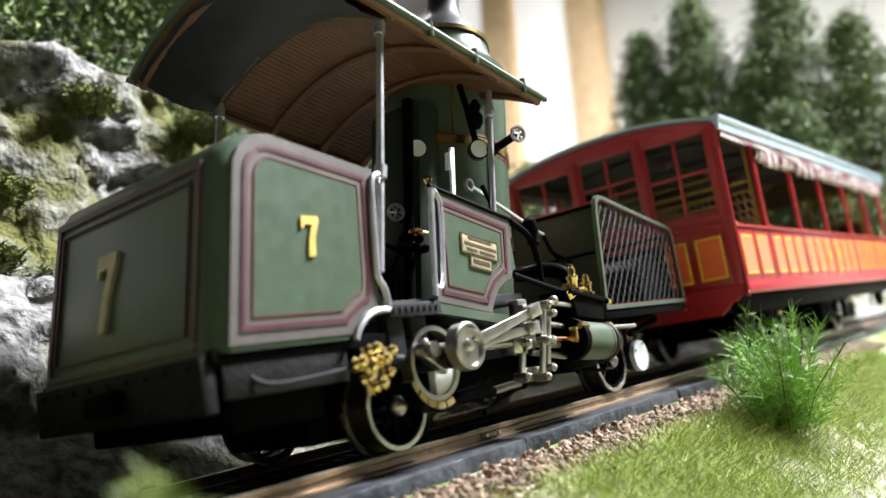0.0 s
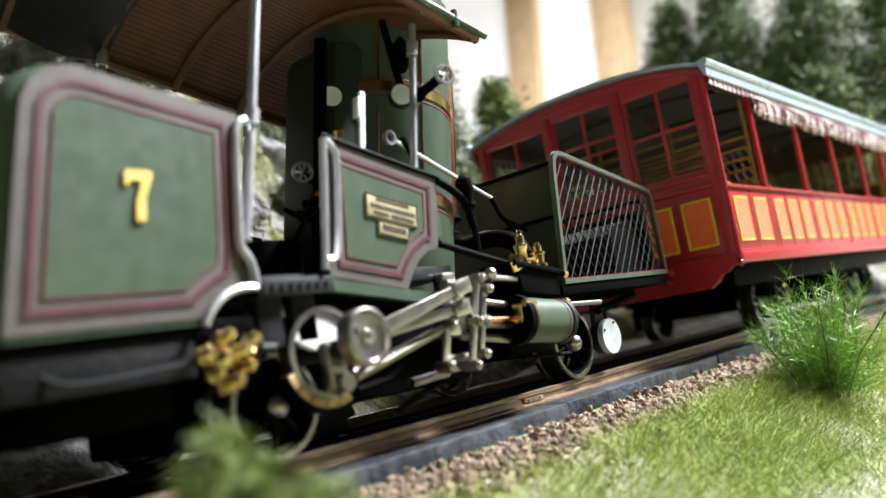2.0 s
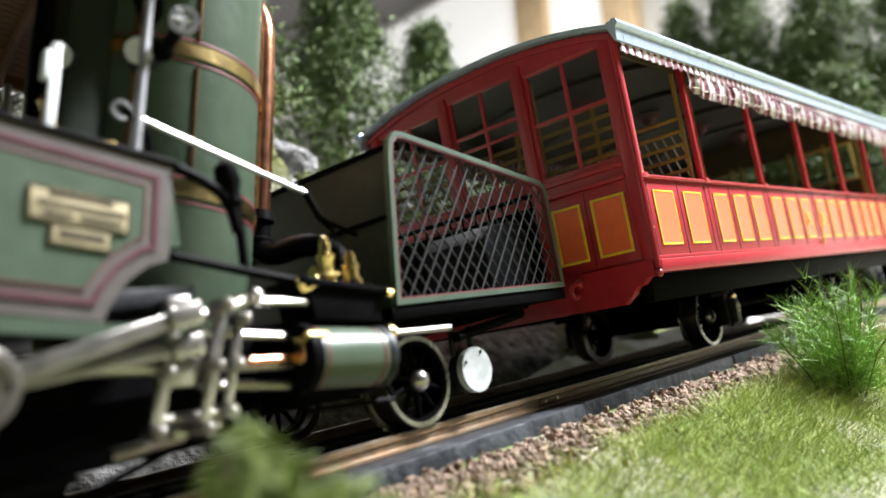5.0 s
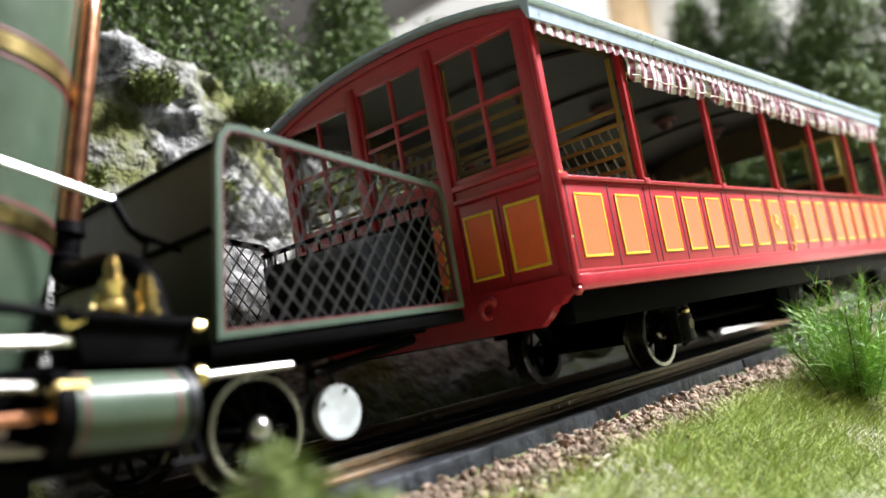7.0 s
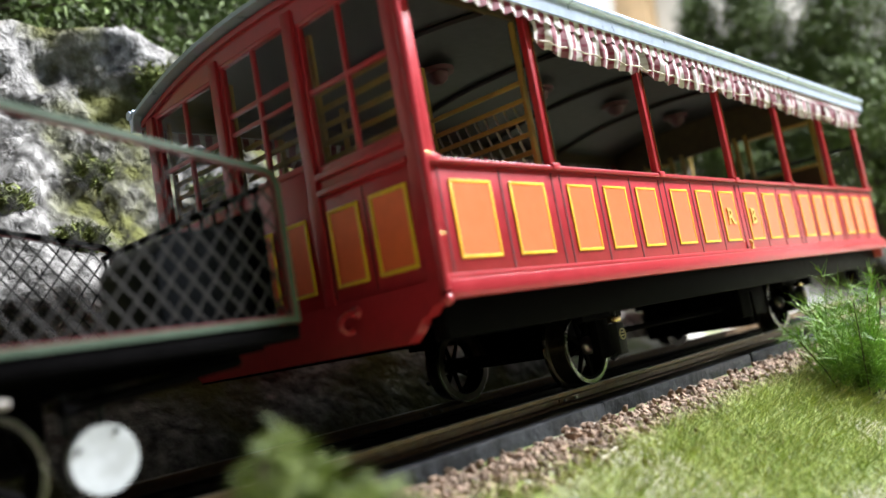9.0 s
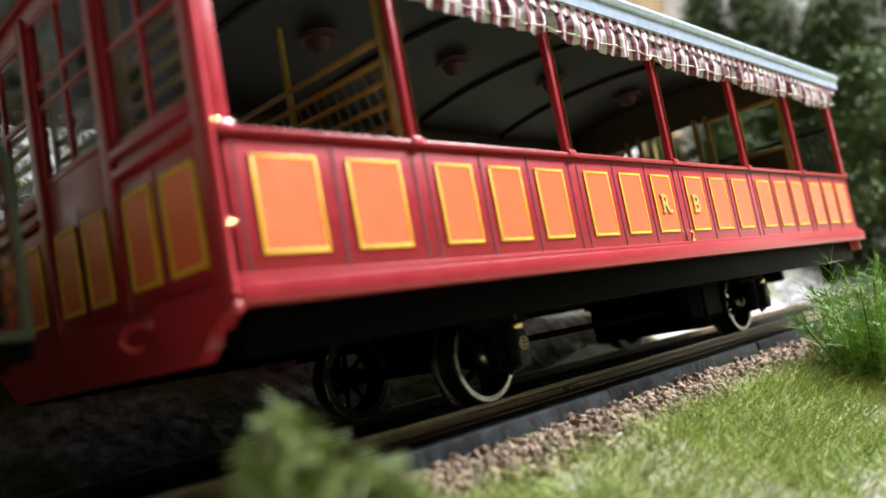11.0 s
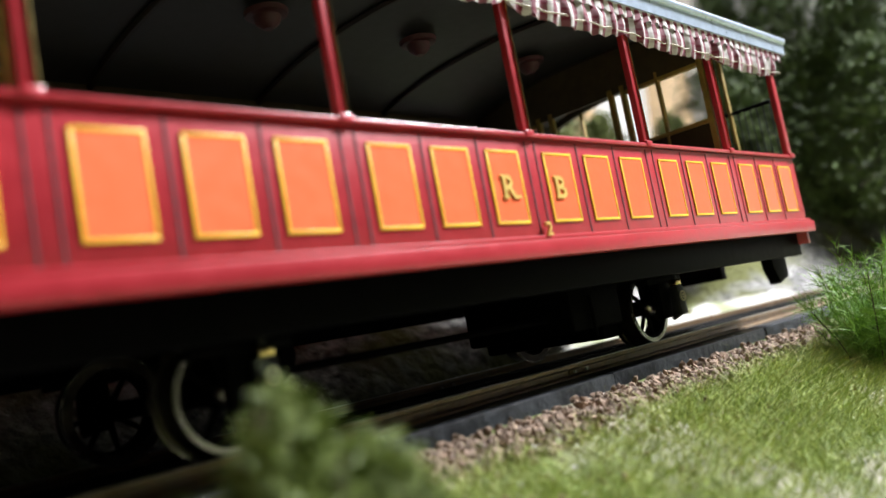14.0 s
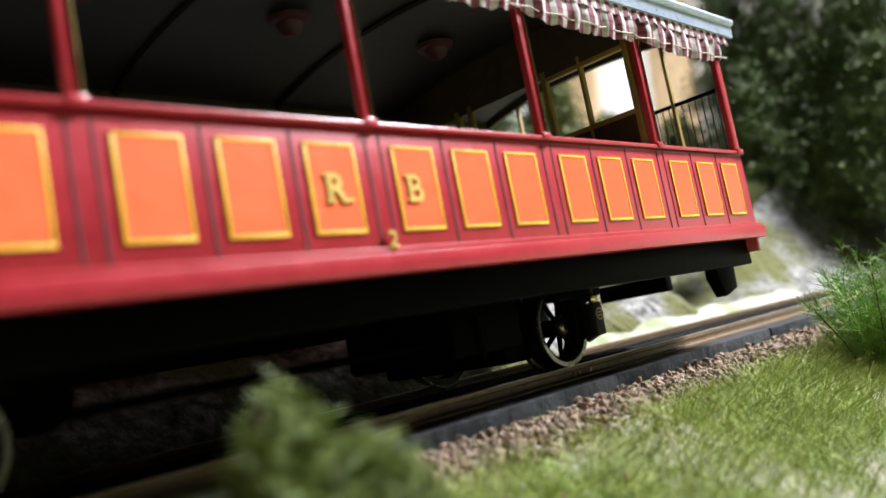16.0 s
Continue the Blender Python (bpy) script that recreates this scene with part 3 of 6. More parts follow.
def lattice(bm, corners, pitch, r, y, slope=1.0):
    """Diagonal bars in both ways, cut by a convex outline in (x, z)."""
    def cut(p, d):
        lo, hi = -1e9, 1e9
        n = len(corners)
        ar = sum(corners[i][0] * corners[(i + 1) % n][1] - corners[(i + 1) % n][0] * corners[i][1] for i in range(n))
        for i in range(n):
            a, b = Vector(corners[i]), Vector(corners[(i + 1) % n])
            nn = Vector((-(b - a).y, (b - a).x)) * (1 if ar > 0 else -1)
            den, num = nn.dot(d), nn.dot(Vector(p) - a)
            if abs(den) < 1e-9:
                if num < 0:
                    return None
                continue
            tt = -num / den
            if den > 0:
                lo = max(lo, tt)
            else:
                hi = min(hi, tt)
        return (lo, hi) if hi - lo > 0.5 else None
    x0, x1 = min(c[0] for c in corners), max(c[0] for c in corners)
    z0, z1 = min(c[1] for c in corners), max(c[1] for c in corners)
    for sg, oy in ((1, 0.0), (-1, r * 1.1)):
        d = Vector((1, sg * slope)).normalized()
        k = x0 - (z1 - z0) * 1.5
        while k < x1 + (z1 - z0) * 1.5:
            p = Vector((k, z0))
            c = cut(p, d)
            if c:
                a, b = p + d * c[0], p + d * c[1]
                cone(bm, (a.x, y + oy, a.y), (b.x, y + oy, b.y), r, n=5)
            k += pitch


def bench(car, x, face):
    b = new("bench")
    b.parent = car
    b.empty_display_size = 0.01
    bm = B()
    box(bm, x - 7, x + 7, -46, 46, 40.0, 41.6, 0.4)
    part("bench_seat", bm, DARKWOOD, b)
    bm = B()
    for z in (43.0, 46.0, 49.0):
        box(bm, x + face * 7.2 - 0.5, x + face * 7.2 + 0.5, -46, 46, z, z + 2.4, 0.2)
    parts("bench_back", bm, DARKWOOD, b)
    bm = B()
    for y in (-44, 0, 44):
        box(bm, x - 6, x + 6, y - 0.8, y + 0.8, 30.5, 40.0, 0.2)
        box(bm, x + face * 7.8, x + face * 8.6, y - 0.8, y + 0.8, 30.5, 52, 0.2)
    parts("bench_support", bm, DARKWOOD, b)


def carriage():
    car = thing("railway_carriage", "red model railway carriage with orange panels and checked curtains", "carriage")
    for s in (-1, 1):
        side_wall(car, s)
        valance(car, s)
    end_wall(car, 0.0, -1)
    end_gate(car)
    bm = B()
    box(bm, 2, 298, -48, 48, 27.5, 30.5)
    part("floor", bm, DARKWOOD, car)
    # arched roof: shell with rolled edge
    bm = B()
    ys = np.linspace(-53.5, 53.5, 37)
    for xa, xb in ((-3.0, 306.0),):
        out = [(y, roof_z(y) + 1.2) for y in ys]
        inn = [(y, roof_z(y)) for y in ys[::-1]]
        n = len(out)
        rows = []
        for x in (xa, xb):
            rows.append(([bm.verts.new((x, y, z)) for y, z in out], [bm.verts.new((x, y, z)) for y, z in inn]))
        for j in range(n - 1):
            bm.faces.new((rows[0][0][j], rows[0][0][j + 1], rows[1][0][j + 1], rows[1][0][j]))
            bm.faces.new((rows[0][1][j], rows[0][1][j + 1], rows[1][1][j + 1], rows[1][1][j]))
            for r in rows:
                bm.faces.new((r[0][j], r[0][j + 1], r[1][n - 2 - j], r[1][n - 1 - j]))
        for e in (0, n - 1):
            bm.faces.new((rows[0][0][e], rows[1][0][e], rows[1][1][n - 1 - e], rows[0][1][n - 1 - e]))
    roof = part("roof", bm, ROOF, car, "blue-grey tin roof of the carriage")
    bm = B()
    for s in (-1, 1):
        tube(bm, [(-3.5, s * 53.6, EAVE - 0.2), (306.5, s * 53.6, EAVE - 0.2)], 1.3, 10)
        prism_x(bm, [(s * 52.9, EAVE - 5.1), (s * 53.7, EAVE - 5.1), (s * 53.9, EAVE - 0.8), (s * 51.6, EAVE + 1.0), (s * 51.0, EAVE - 0.4)], -3.2, 306.2)
    parts("gutter_roll", bm, SHEENGUTTER, roof, "rolled roof edge coloured pale for its lamp sheen")
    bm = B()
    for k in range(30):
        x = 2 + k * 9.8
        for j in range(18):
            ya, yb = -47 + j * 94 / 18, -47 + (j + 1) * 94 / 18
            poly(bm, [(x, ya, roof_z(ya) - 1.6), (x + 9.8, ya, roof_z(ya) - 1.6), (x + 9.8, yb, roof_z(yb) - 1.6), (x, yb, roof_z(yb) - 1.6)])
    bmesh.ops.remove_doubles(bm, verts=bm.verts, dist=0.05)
    part("inner_ceiling", bm, SHADECEILING, car)
    bm = B()
    for x in POSTS[1:-1]:
        tube(bm, [(x, y, roof_z(y) - 2.2) for y in np.linspace(-47.5, 47.5, 15)], 1.0, 6)
    parts("ceiling_rib", bm, DARKWOOD, car)
    for x in (68.0, 172.0, 224.0, 120.0):
        bm = B()
        lathe(bm, (x, 0, CROWN - 3.0), (0, 0, -1), [(0, 5.5), (1.2, 5.2), (1.4, 3.5), (3.2, 3.0), (4.6, 1.2)], 18)
        part("ceiling_lamp_rose", bm, GROOVE, car)
    # partition with slats and lattice behind the first compartment
    for x in (42.6,):
        bm = B()
        for y in (-47.5, -17.0, 16.0, 46.5):
            box(bm, x - 0.7, x + 0.7, y, y + 1.2, 30.5, 90, 0.2)
        for z in (53.6, 57.8, 62.0, 66.2, 70.4, 74.6):
            box(bm, x - 0.5, x + 0.5, -47.5, 47.5, z, z + 1.1, 0.2)
        parts("slatted_partition", bm, OCHRE, car)
    bm = B()
    for k in range(30):
        y = -46.5 + k * 3.1
        for j in range(4):
            z = 54.8 + j * 4.2
            cone(bm, (43.4, y, z), (43.4, y + 1.0, z + 2.9), 0.34, n=4)
    part("wire_lattice", bm, STEEL, car)
    bm = B()
    for x in (3.4,):
        for z in (57.8, 61.6, 65.4, 69.2, 73.0, 76.8):
            box(bm, x, x + 0.8, -46.5, -18.5, z, z + 1.25, 0.2)
            box(bm, x, x + 0.8, 16.5, 46.5, z, z + 1.25, 0.2)
            if z < 74:
                box(bm, x, x + 0.8, -14, 11.5, z, z + 1.25, 0.2)
        for y in (-47.5, -18.5, -16.0, 14.5, 46.5):
            box(bm, x + 0.8, x + 1.8, y, y + 1.5, 30.5, 92, 0.2)
    parts("slat_screen", bm, OCHRE, car)
    for x in (60, 86, 112, 138, 164, 190, 216):
        bench(car, x, 1)
    # underframe
    bm = B()
    for s in (-1, 1):
        box(bm, 3, 300, s * 44 - 2, s * 44 + 2, 18.5, SKIRT + 0.8, 0.4)
    box(bm, 4, 298, -42, 42, 24.6, 27.6)
    part("underframe", bm, BLACK, car, "black carriage underframe")
    for x in (78.8, 222.8):
        bm = B()
        for s in (-1, 1):
            box(bm, x - 3.4, x + 3.4, s * 31.5 - 1.4, s * 31.5 + 1.4, 6.5, 20, 0.4)
            box(bm, x - 10, x + 10, s * 31.5 - 1.8, s * 31.5 + 1.8, 17, 19, 0.4)
            tube(bm, [(x - 16, s * 31.5, 21), (x - 5, s * 31.5, 17.5), (x + 5, s * 31.5, 17.5), (x + 16, s * 31.5, 21)], 0.8, 6)
        parts("axle_guard", bm, BLACK, car)
        for s in (-1, 1):
            bm = B()
            box(bm, x + 0.6, x + 4.6, s * 35 - 1.6, s * 35 + 1.6, 6.8, 15.4, 0.6)
            tube(bm, [(x - 2, s * 35, 6.2), (x + 4, s * 35, 7.6)], 0.7, 6)
            cone(bm, (x + 2.6, s * 35, 15.4), (x + 2.6, s * 35, 20), 0.7, n=8)
            axle_box = part("axle_box", bm, SOOT, car, "dark axle box with a round cover plate")
            bm = B()
            ring_band(bm, (x + 2.6, s * 36.7, 12.2), (0, 1, 0), 1.25, 1.55, 0.2, 20)
            for dz in (-0.4, 0.4):
                box(bm, x + 1.8, x + 3.4, s * 36.7 - 0.15, s * 36.7 + 0.15, 12.05 + dz, 12.4 + dz)
            part("cover_ring", bm, PLATE, axle_box)
            bm = B()
            box(bm, x + 1.0, x + 4.2, s * 35 - 1.3, s * 35 + 1.3, 15.6, 17.4, 0.3)
            part("oil_cap", bm, BRASS, axle_box)
        wheelset(car, x, 10.6, 8)
    bm = B()
    cone(bm, (98, -12, 16), (98, 30, 16), 6.0, n=20)
    tube(bm, [(85, -22, 12.5), (215, -22, 12.5)], 1.0, 6)
    box(bm, 178, 202, -30, 8, 8, 20, 1.0)
    box(bm, 203, 214, -22, 24, 4, 24, 1.0)
    tube(bm, [(186, -31, 17), (186, -31, 6)], 0.6, 6)
    parts("brake_gear", bm, BLACK, car)
    bm = B()
    prism(bm, [(287, 25), (300, 25), (299, 12), (291, 10), (287, 16)], -40, -36, 0.3)
    prism(bm, [(287, 25), (300, 25), (299, 12), (291, 10), (287, 16)], 36, 40, 0.3)
    box(bm, 302, 306, -14, 14, 15, 21, 0.5)
    tube(bm, [(304, -30, 26), (307, -30, 18), (307, -30, 10)], 0.7, 6)
    parts("end_guard", bm, BLACK, car)
    bm = B()
    tube(bm, [(303, -40, 43), (309, -40, 43.6)], 0.5, 6)
    ball(bm, (309.5, -40, 43.6), 0.9, n=8)
    part("end_lever", bm, STEEL, car)
    for name, text, x, feet in (("letter_r", "R", 134.3, (0.55, 4.55)), ("letter_b", "B", 152.9, (0.55,))):
        ob = letters(name, text, 7.2, (x, -50.35, 39.0), GOLD, car, 0.18, "gold serif letter " + text)
        bm = B()
        for f in feet:
            box(bm, x + f - 0.6, x + f + 1.2, -50.55, -50.2, 39.0, 39.55)
        box(bm, x - 0.05, x + 1.6, -50.55, -50.2, 43.5, 44.05)
        part("serif", bm, GOLD, ob)
    letters("figure_two", "2", 4.2, (145.6, -51.0, 30.6), GOLD, car, label="small gold figure two")
    return car



# ---- locomotive ----
LEAN = 0.2


def lined(parent, outline, y, s, border=5.0, name="side_panel"):
    """A panel with a brown-grey border, a green field and thin lining; faces s."""
    bm = B()
    prism(bm, outline, y, y + s * 0.35)
    panel = part(name, bm, MAUVE, parent, "green side panel with brown-grey border and red lining")
    bm = B()
    prism(bm, inset(outline, border), y + s * 0.35, y + s * 0.5)
    part("green_field", bm, GREEN, panel)
    bm = B()
    loop_strip(bm, outline, border * 0.46, border * 0.6, y + s * 0.35, 0.3, -s)
    part("maroon_line", bm, LINE, panel)
    bm = B()
    loop_strip(bm, outline, border * 0.63, border * 0.68, y + s * 0.35, 0.25, -s)
    loop_strip(bm, outline, border - 0.14, border + 0.06, y + s * 0.35, 0.3, -s)
    part("red_line", bm, PINK, panel)
    return panel


def seven(bm, x, y, z, h, s):
    """The figure 7 as a thick plate in the x-z plane."""
    w = h * 0.5
    pts = [(-0.46, 0.42), (-0.42, 0.5), (0.5, 0.5), (0.5, 0.38), (0.2, -0.05), (0.1, -0.5), (-0.24, -0.5), (-0.14, -0.1), (0.12, 0.3), (-0.3, 0.3), (-0.36, 0.2), (-0.48, 0.2)]
    prism(bm, [(x + a * w * 1.15, z + b * h) for a, b in pts], min(y, y + s), max(y, y + s))


def tank(loco):
    side = [(-228.0, 27.0), (-222.5, 60.0)] + [(-222.0, 62.5), (-220.2, 65.6), (-217.0, 68.0), (-213.0, 68.6)] + [(-184.2, 63.6), (-187.0, 38.5), (-187.6, 35.6), (-188.6, 32.2), (-192.4, 30.6), (-195.4, 28.6), (-197.0, 27.0)]
    bm = B()
    # body with rounded upright front corners
    prof = [(-231.5, 26.0), (-225.6, 60.5), (-224.6, 64.0), (-222.0, 67.0), (-217.5, 69.3), (-213.0, 69.4), (-184.8, 64.4), (-187.6, 41.0), (-188.6, 37.0), (-186.4, 34.6), (-186.4, 31.8), (-190.8, 30.6), (-194.6, 28.4), (-196.0, 26.0)]
    rings = []
    layers = [(-33.8, 4.2), (-33.3, 2.6), (-32.2, 1.2), (-30.6, 0.35), (-29.0, 0.0), (29.0, 0.0), (30.6, 0.35), (32.2, 1.2), (33.3, 2.6), (33.8, 4.2)]
    for y, d in layers:
        ring = []
        for i, (x, z) in enumerate(prof):
            front = i <= 3
            ring.append(bm.verts.new((x + (d if front else 0), y, z - (d * 0.5 if 3 <= i <= 6 else 0))))
        rings.append(ring)
    for a, b in zip(rings, rings[1:]):
        for i in range(len(prof)):
            bm.faces.new((a[i], a[(i + 1) % len(prof)], b[(i + 1) % len(prof)], b[i]))
    bm.faces.new(rings[0]), bm.faces.new(rings[-1][::-1])
    body = part("water_tank", bm, GREEN, loco, "green water tank with rounded corners")
    lined(loco, side, -33.8, -1)
    lined(loco, side, 33.8, 1)
    # front face border
    bm = B()
    for ya, yb, za, zb in ((-29, 29, 27.0, 27.7), (-29, 29, 62.0, 63.5), (-29, -27.4, 28.6, 62.0), (27.4, 29, 28.6, 62.0)):
        box(bm, -232.0, -231.0, ya, yb, za, zb, lean=0.0)
    for v in bm.verts:
        v.co.x += (v.co.z - 26) * 0.171
    parts("front_border", bm, LINE, body)
    bm = B()
    for d, w in ((3.2, 0.5),):
        for ya, yb, za, zb in ((-29 + d, 29 - d, 27 + d, 27 + d + w), (-29 + d, 29 - d, 63.5 - d - w, 63.5 - d), (-29 + d, -29 + d + w, 27 + d, 63.5 - d), (29 - d - w, 29 - d, 27 + d, 63.5 - d)):
            box(bm, -232.15, -231.0, ya, yb, za, zb)
    for v in bm.verts:
        v.co.x += (v.co.z - 26) * 0.171
    parts("front_line", bm, LINE, body)
    bm = B()
    seven(bm, -205.4, -34.8, 47.6, 8.4, 0.5)
    part("figure_seven", bm, GOLD, loco, "raised gold figure seven")
    bm = B()
    w, h = 7.6, 16.5
    pts = [(-0.46, 0.42), (-0.42, 0.5), (0.5, 0.5), (0.5, 0.38), (0.2, -0.05), (0.1, -0.5), (-0.24, -0.5), (-0.14, -0.1), (0.12, 0.3), (-0.3, 0.3), (-0.36, 0.2), (-0.48, 0.2)]
    prism_x(bm, [(4 - a * w, 43.5 + b * h) for a, b in pts], -232.6, -231.6, 0.171, 26)
    # duller brass than the side figure: shade on the front put into the colour
    part("figure_seven", bm, PLATE, loco, "large gold figure seven on the front, dulled for shade")
    bm = B()
    for x, z in ((-200.0, 67.4), (-196.2, 66.7), (-192.6, 66.0)):
        ball(bm, (x, -26, z), 1.2, n=8)
    parts("tank_rivet", bm, SILVER, body)
    # white edging of the wheel cut-out and the grab rails
    bm = B()
    tube(bm, [(x, -34.6, z) for x, z in [(-185.6, 34.6), (-185.6, 31.6)] + arc(-187.6, 21.4, 10.2, 80, 155, 8)], 0.75, 8)
    tube(bm, [(-183.0, -34.8, 62.4), (-184.6, -34.8, 62.0), (-185.6, -34.8, 60.0), (-187.9, -34.8, 41.0), (-187.9, -34.8, 38.6), (-186.2, -34.8, 36.4), (-185.8, -34.8, 33.6)], 0.8, 8, 1)
    parts("white_edging", bm, SILVER, loco)


def cab(loco):
    top = [(-164.4, 61.0), (-140.5, 55.6), (-131.0, 53.6)]
    outline = [(-164.4, 61.0), (-140.5, 55.6), (-131.6, 53.5), (-134.6, 37.6)] + [(-138.0, 37.0), (-141.5, 35.0), (-144.3, 32.2), (-146.6, 28.8)] + [(-167.6, 32.6)]
    for s in (-1, 1):
        lined(loco, outline, s * 33.8, s, 4.6, "cab_panel")
    bm = B()
    box(bm, -164, -132, -33.8, -32.8, 40, 53, lean=0.0)
    box(bm, -164, -132, 32.8, 33.8, 40, 53)
    parts("cab_lining", bm, GREEN, loco)
    bm = B()
    prism(bm, [(-170.0, 30.2), (-146.0, 26.2), (-132.0, 25.0), (-132.0, 27.2), (-145.0, 28.4), (-170.0, 32.6)], -34.2, -32.0)
    prism(bm, [(-170.0, 30.2), (-146.0, 26.2), (-132.0, 25.0), (-132.0, 27.2), (-145.0, 28.4), (-170.0, 32.6)], 32.0, 34.2)
    parts("valance_plate", bm, GREEN, loco)
    bm = B()
    for s in (-1, 1):
        tube(bm, [(-164.6, s * 34.2, 61.4), (-140.5, s * 34.2, 56.0), (-131.0, s * 34.2, 54.0)], 0.6, 8)
    parts("panel_capping", bm, BLACK, loco)
    bm = B()
    for s in (-1, 1):
        # loops beside the doorway
        tube(bm, [(-164.2, s * 35.0, 60.2), (-163.0, s * 35.0, 59.0), (-161.8, s * 35.0, 56.6), (-165.4, s * 35.0, 37.6), (-167.0, s * 35.0, 35.6), (-168.8, s * 35.0, 36.0)], 0.75, 8, 1)
        tube(bm, [(-164.8, s * 35.0, 60.4), (-169.4, s * 35.0, 33.8)], 0.75, 8)
        # roof posts
        tube(bm, [(-186.0, s * 34.0, 40.0), (-180.6, s * 33.6, 63.0), (-171.6, s * 33.2, 104.0)], 0.95, 10)
        cone(bm, (-181.0, s * 33.8, 62.0), (-180.2, s * 33.8, 65.0), 1.5, n=10)
        cone(bm, (-172.6, s * 33.2, 99.5), (-172.0, s * 33.2, 102.5), 1.5, n=10)
        tube(bm, [(-137.6, s * 33.6, 56.0), (-130.2, s * 33.4, 88.0), (-129.4, s * 33.4, 92.0)], 0.85, 10)
        cone(bm, (-131.2, s * 33.4, 84.0), (-130.4, s * 33.4, 87.5), 1.4, n=10)
    parts("grab_rail", bm, SILVER, loco, "bright silver rails and roof posts")
    # doorway floor, steps and frames
    bm = B()
    box(bm, -188, -130, -33, 33, 30.6, 33.6, 0.3)
    box(bm, -185.5, -167.5, -34.8, -31.0, 29.6, 32.8, 0.3)
    for k in range(8):
        box(bm, -184.5 + k * 2.1, -183.6 + k * 2.1, -35.2, -34.8, 30.6, 31.8)
    part("cab_floor", bm, SOOT, loco)
    # maker's plate
    bm = B()
    prism(bm, [(-155.0, 49.9), (-140.0, 47.1), (-140.9, 42.0), (-155.9, 44.8)], -34.7, -34.2, 0.15)
    prism(bm, [(-152.6, 44.0), (-143.6, 42.3), (-144.2, 39.2), (-153.2, 40.9)], -34.7, -34.2, 0.15)
    plate = part("makers_plate", bm, PLATE, loco, "pale brass maker's plates with dark lettering bars")
    bm = B()
    for a, b, c in ((-152.4, 48.4, 9.4), (-154.2, 47.1, 13.0), (-153.6, 45.5, 4.2), (-148.4, 44.5, 6.4)):
        prism(bm, [(a, b + 0.4), (a + c, b + 0.4 - 0.187 * c), (a + c, b - 0.35 - 0.187 * c), (a, b - 0.35)], -34.8, -34.6)
    prism(bm, [(-151.6, 42.9), (-144.8, 41.6), (-145.0, 40.5), (-151.8, 41.8)], -34.8, -34.6)
    for o in ([(-155.0, 49.9), (-140.0, 47.1), (-140.9, 42.0), (-155.9, 44.8)], [(-152.6, 44.0), (-143.6, 42.3), (-144.2, 39.2), (-153.2, 40.9)]):
        loop_strip(bm, o, 0.1, 0.3, -34.7, 0.12, 1)
    parts("plate_bar", bm, UMBER, plate)
    # reverser sector (white post) and lever
    bm = B()
    box(bm, -152.9, -151.3, -30.0, -29.0, 46, 74.5, 0.3, lean=0.21)
    box(bm, -149.4, -148.6, -30.5, -28.5, 68, 73.0, 0.3, lean=0.21)
    part("white_sector", bm, WHITE, loco, "white painted lever guide")
    bm = B()
    tube(bm, [(-132.6, -24.6, 65.6), (-96.1, -21.2, 54.2), (-93.6, -21.2, 53.4)], 0.6, 8)
    ring_band(bm, (-134.3, -24.7, 66.2), (0, 1, 0), 1.2, 1.9, 0.5, 14)
    part("regulator_rod", bm, SILVER, loco)


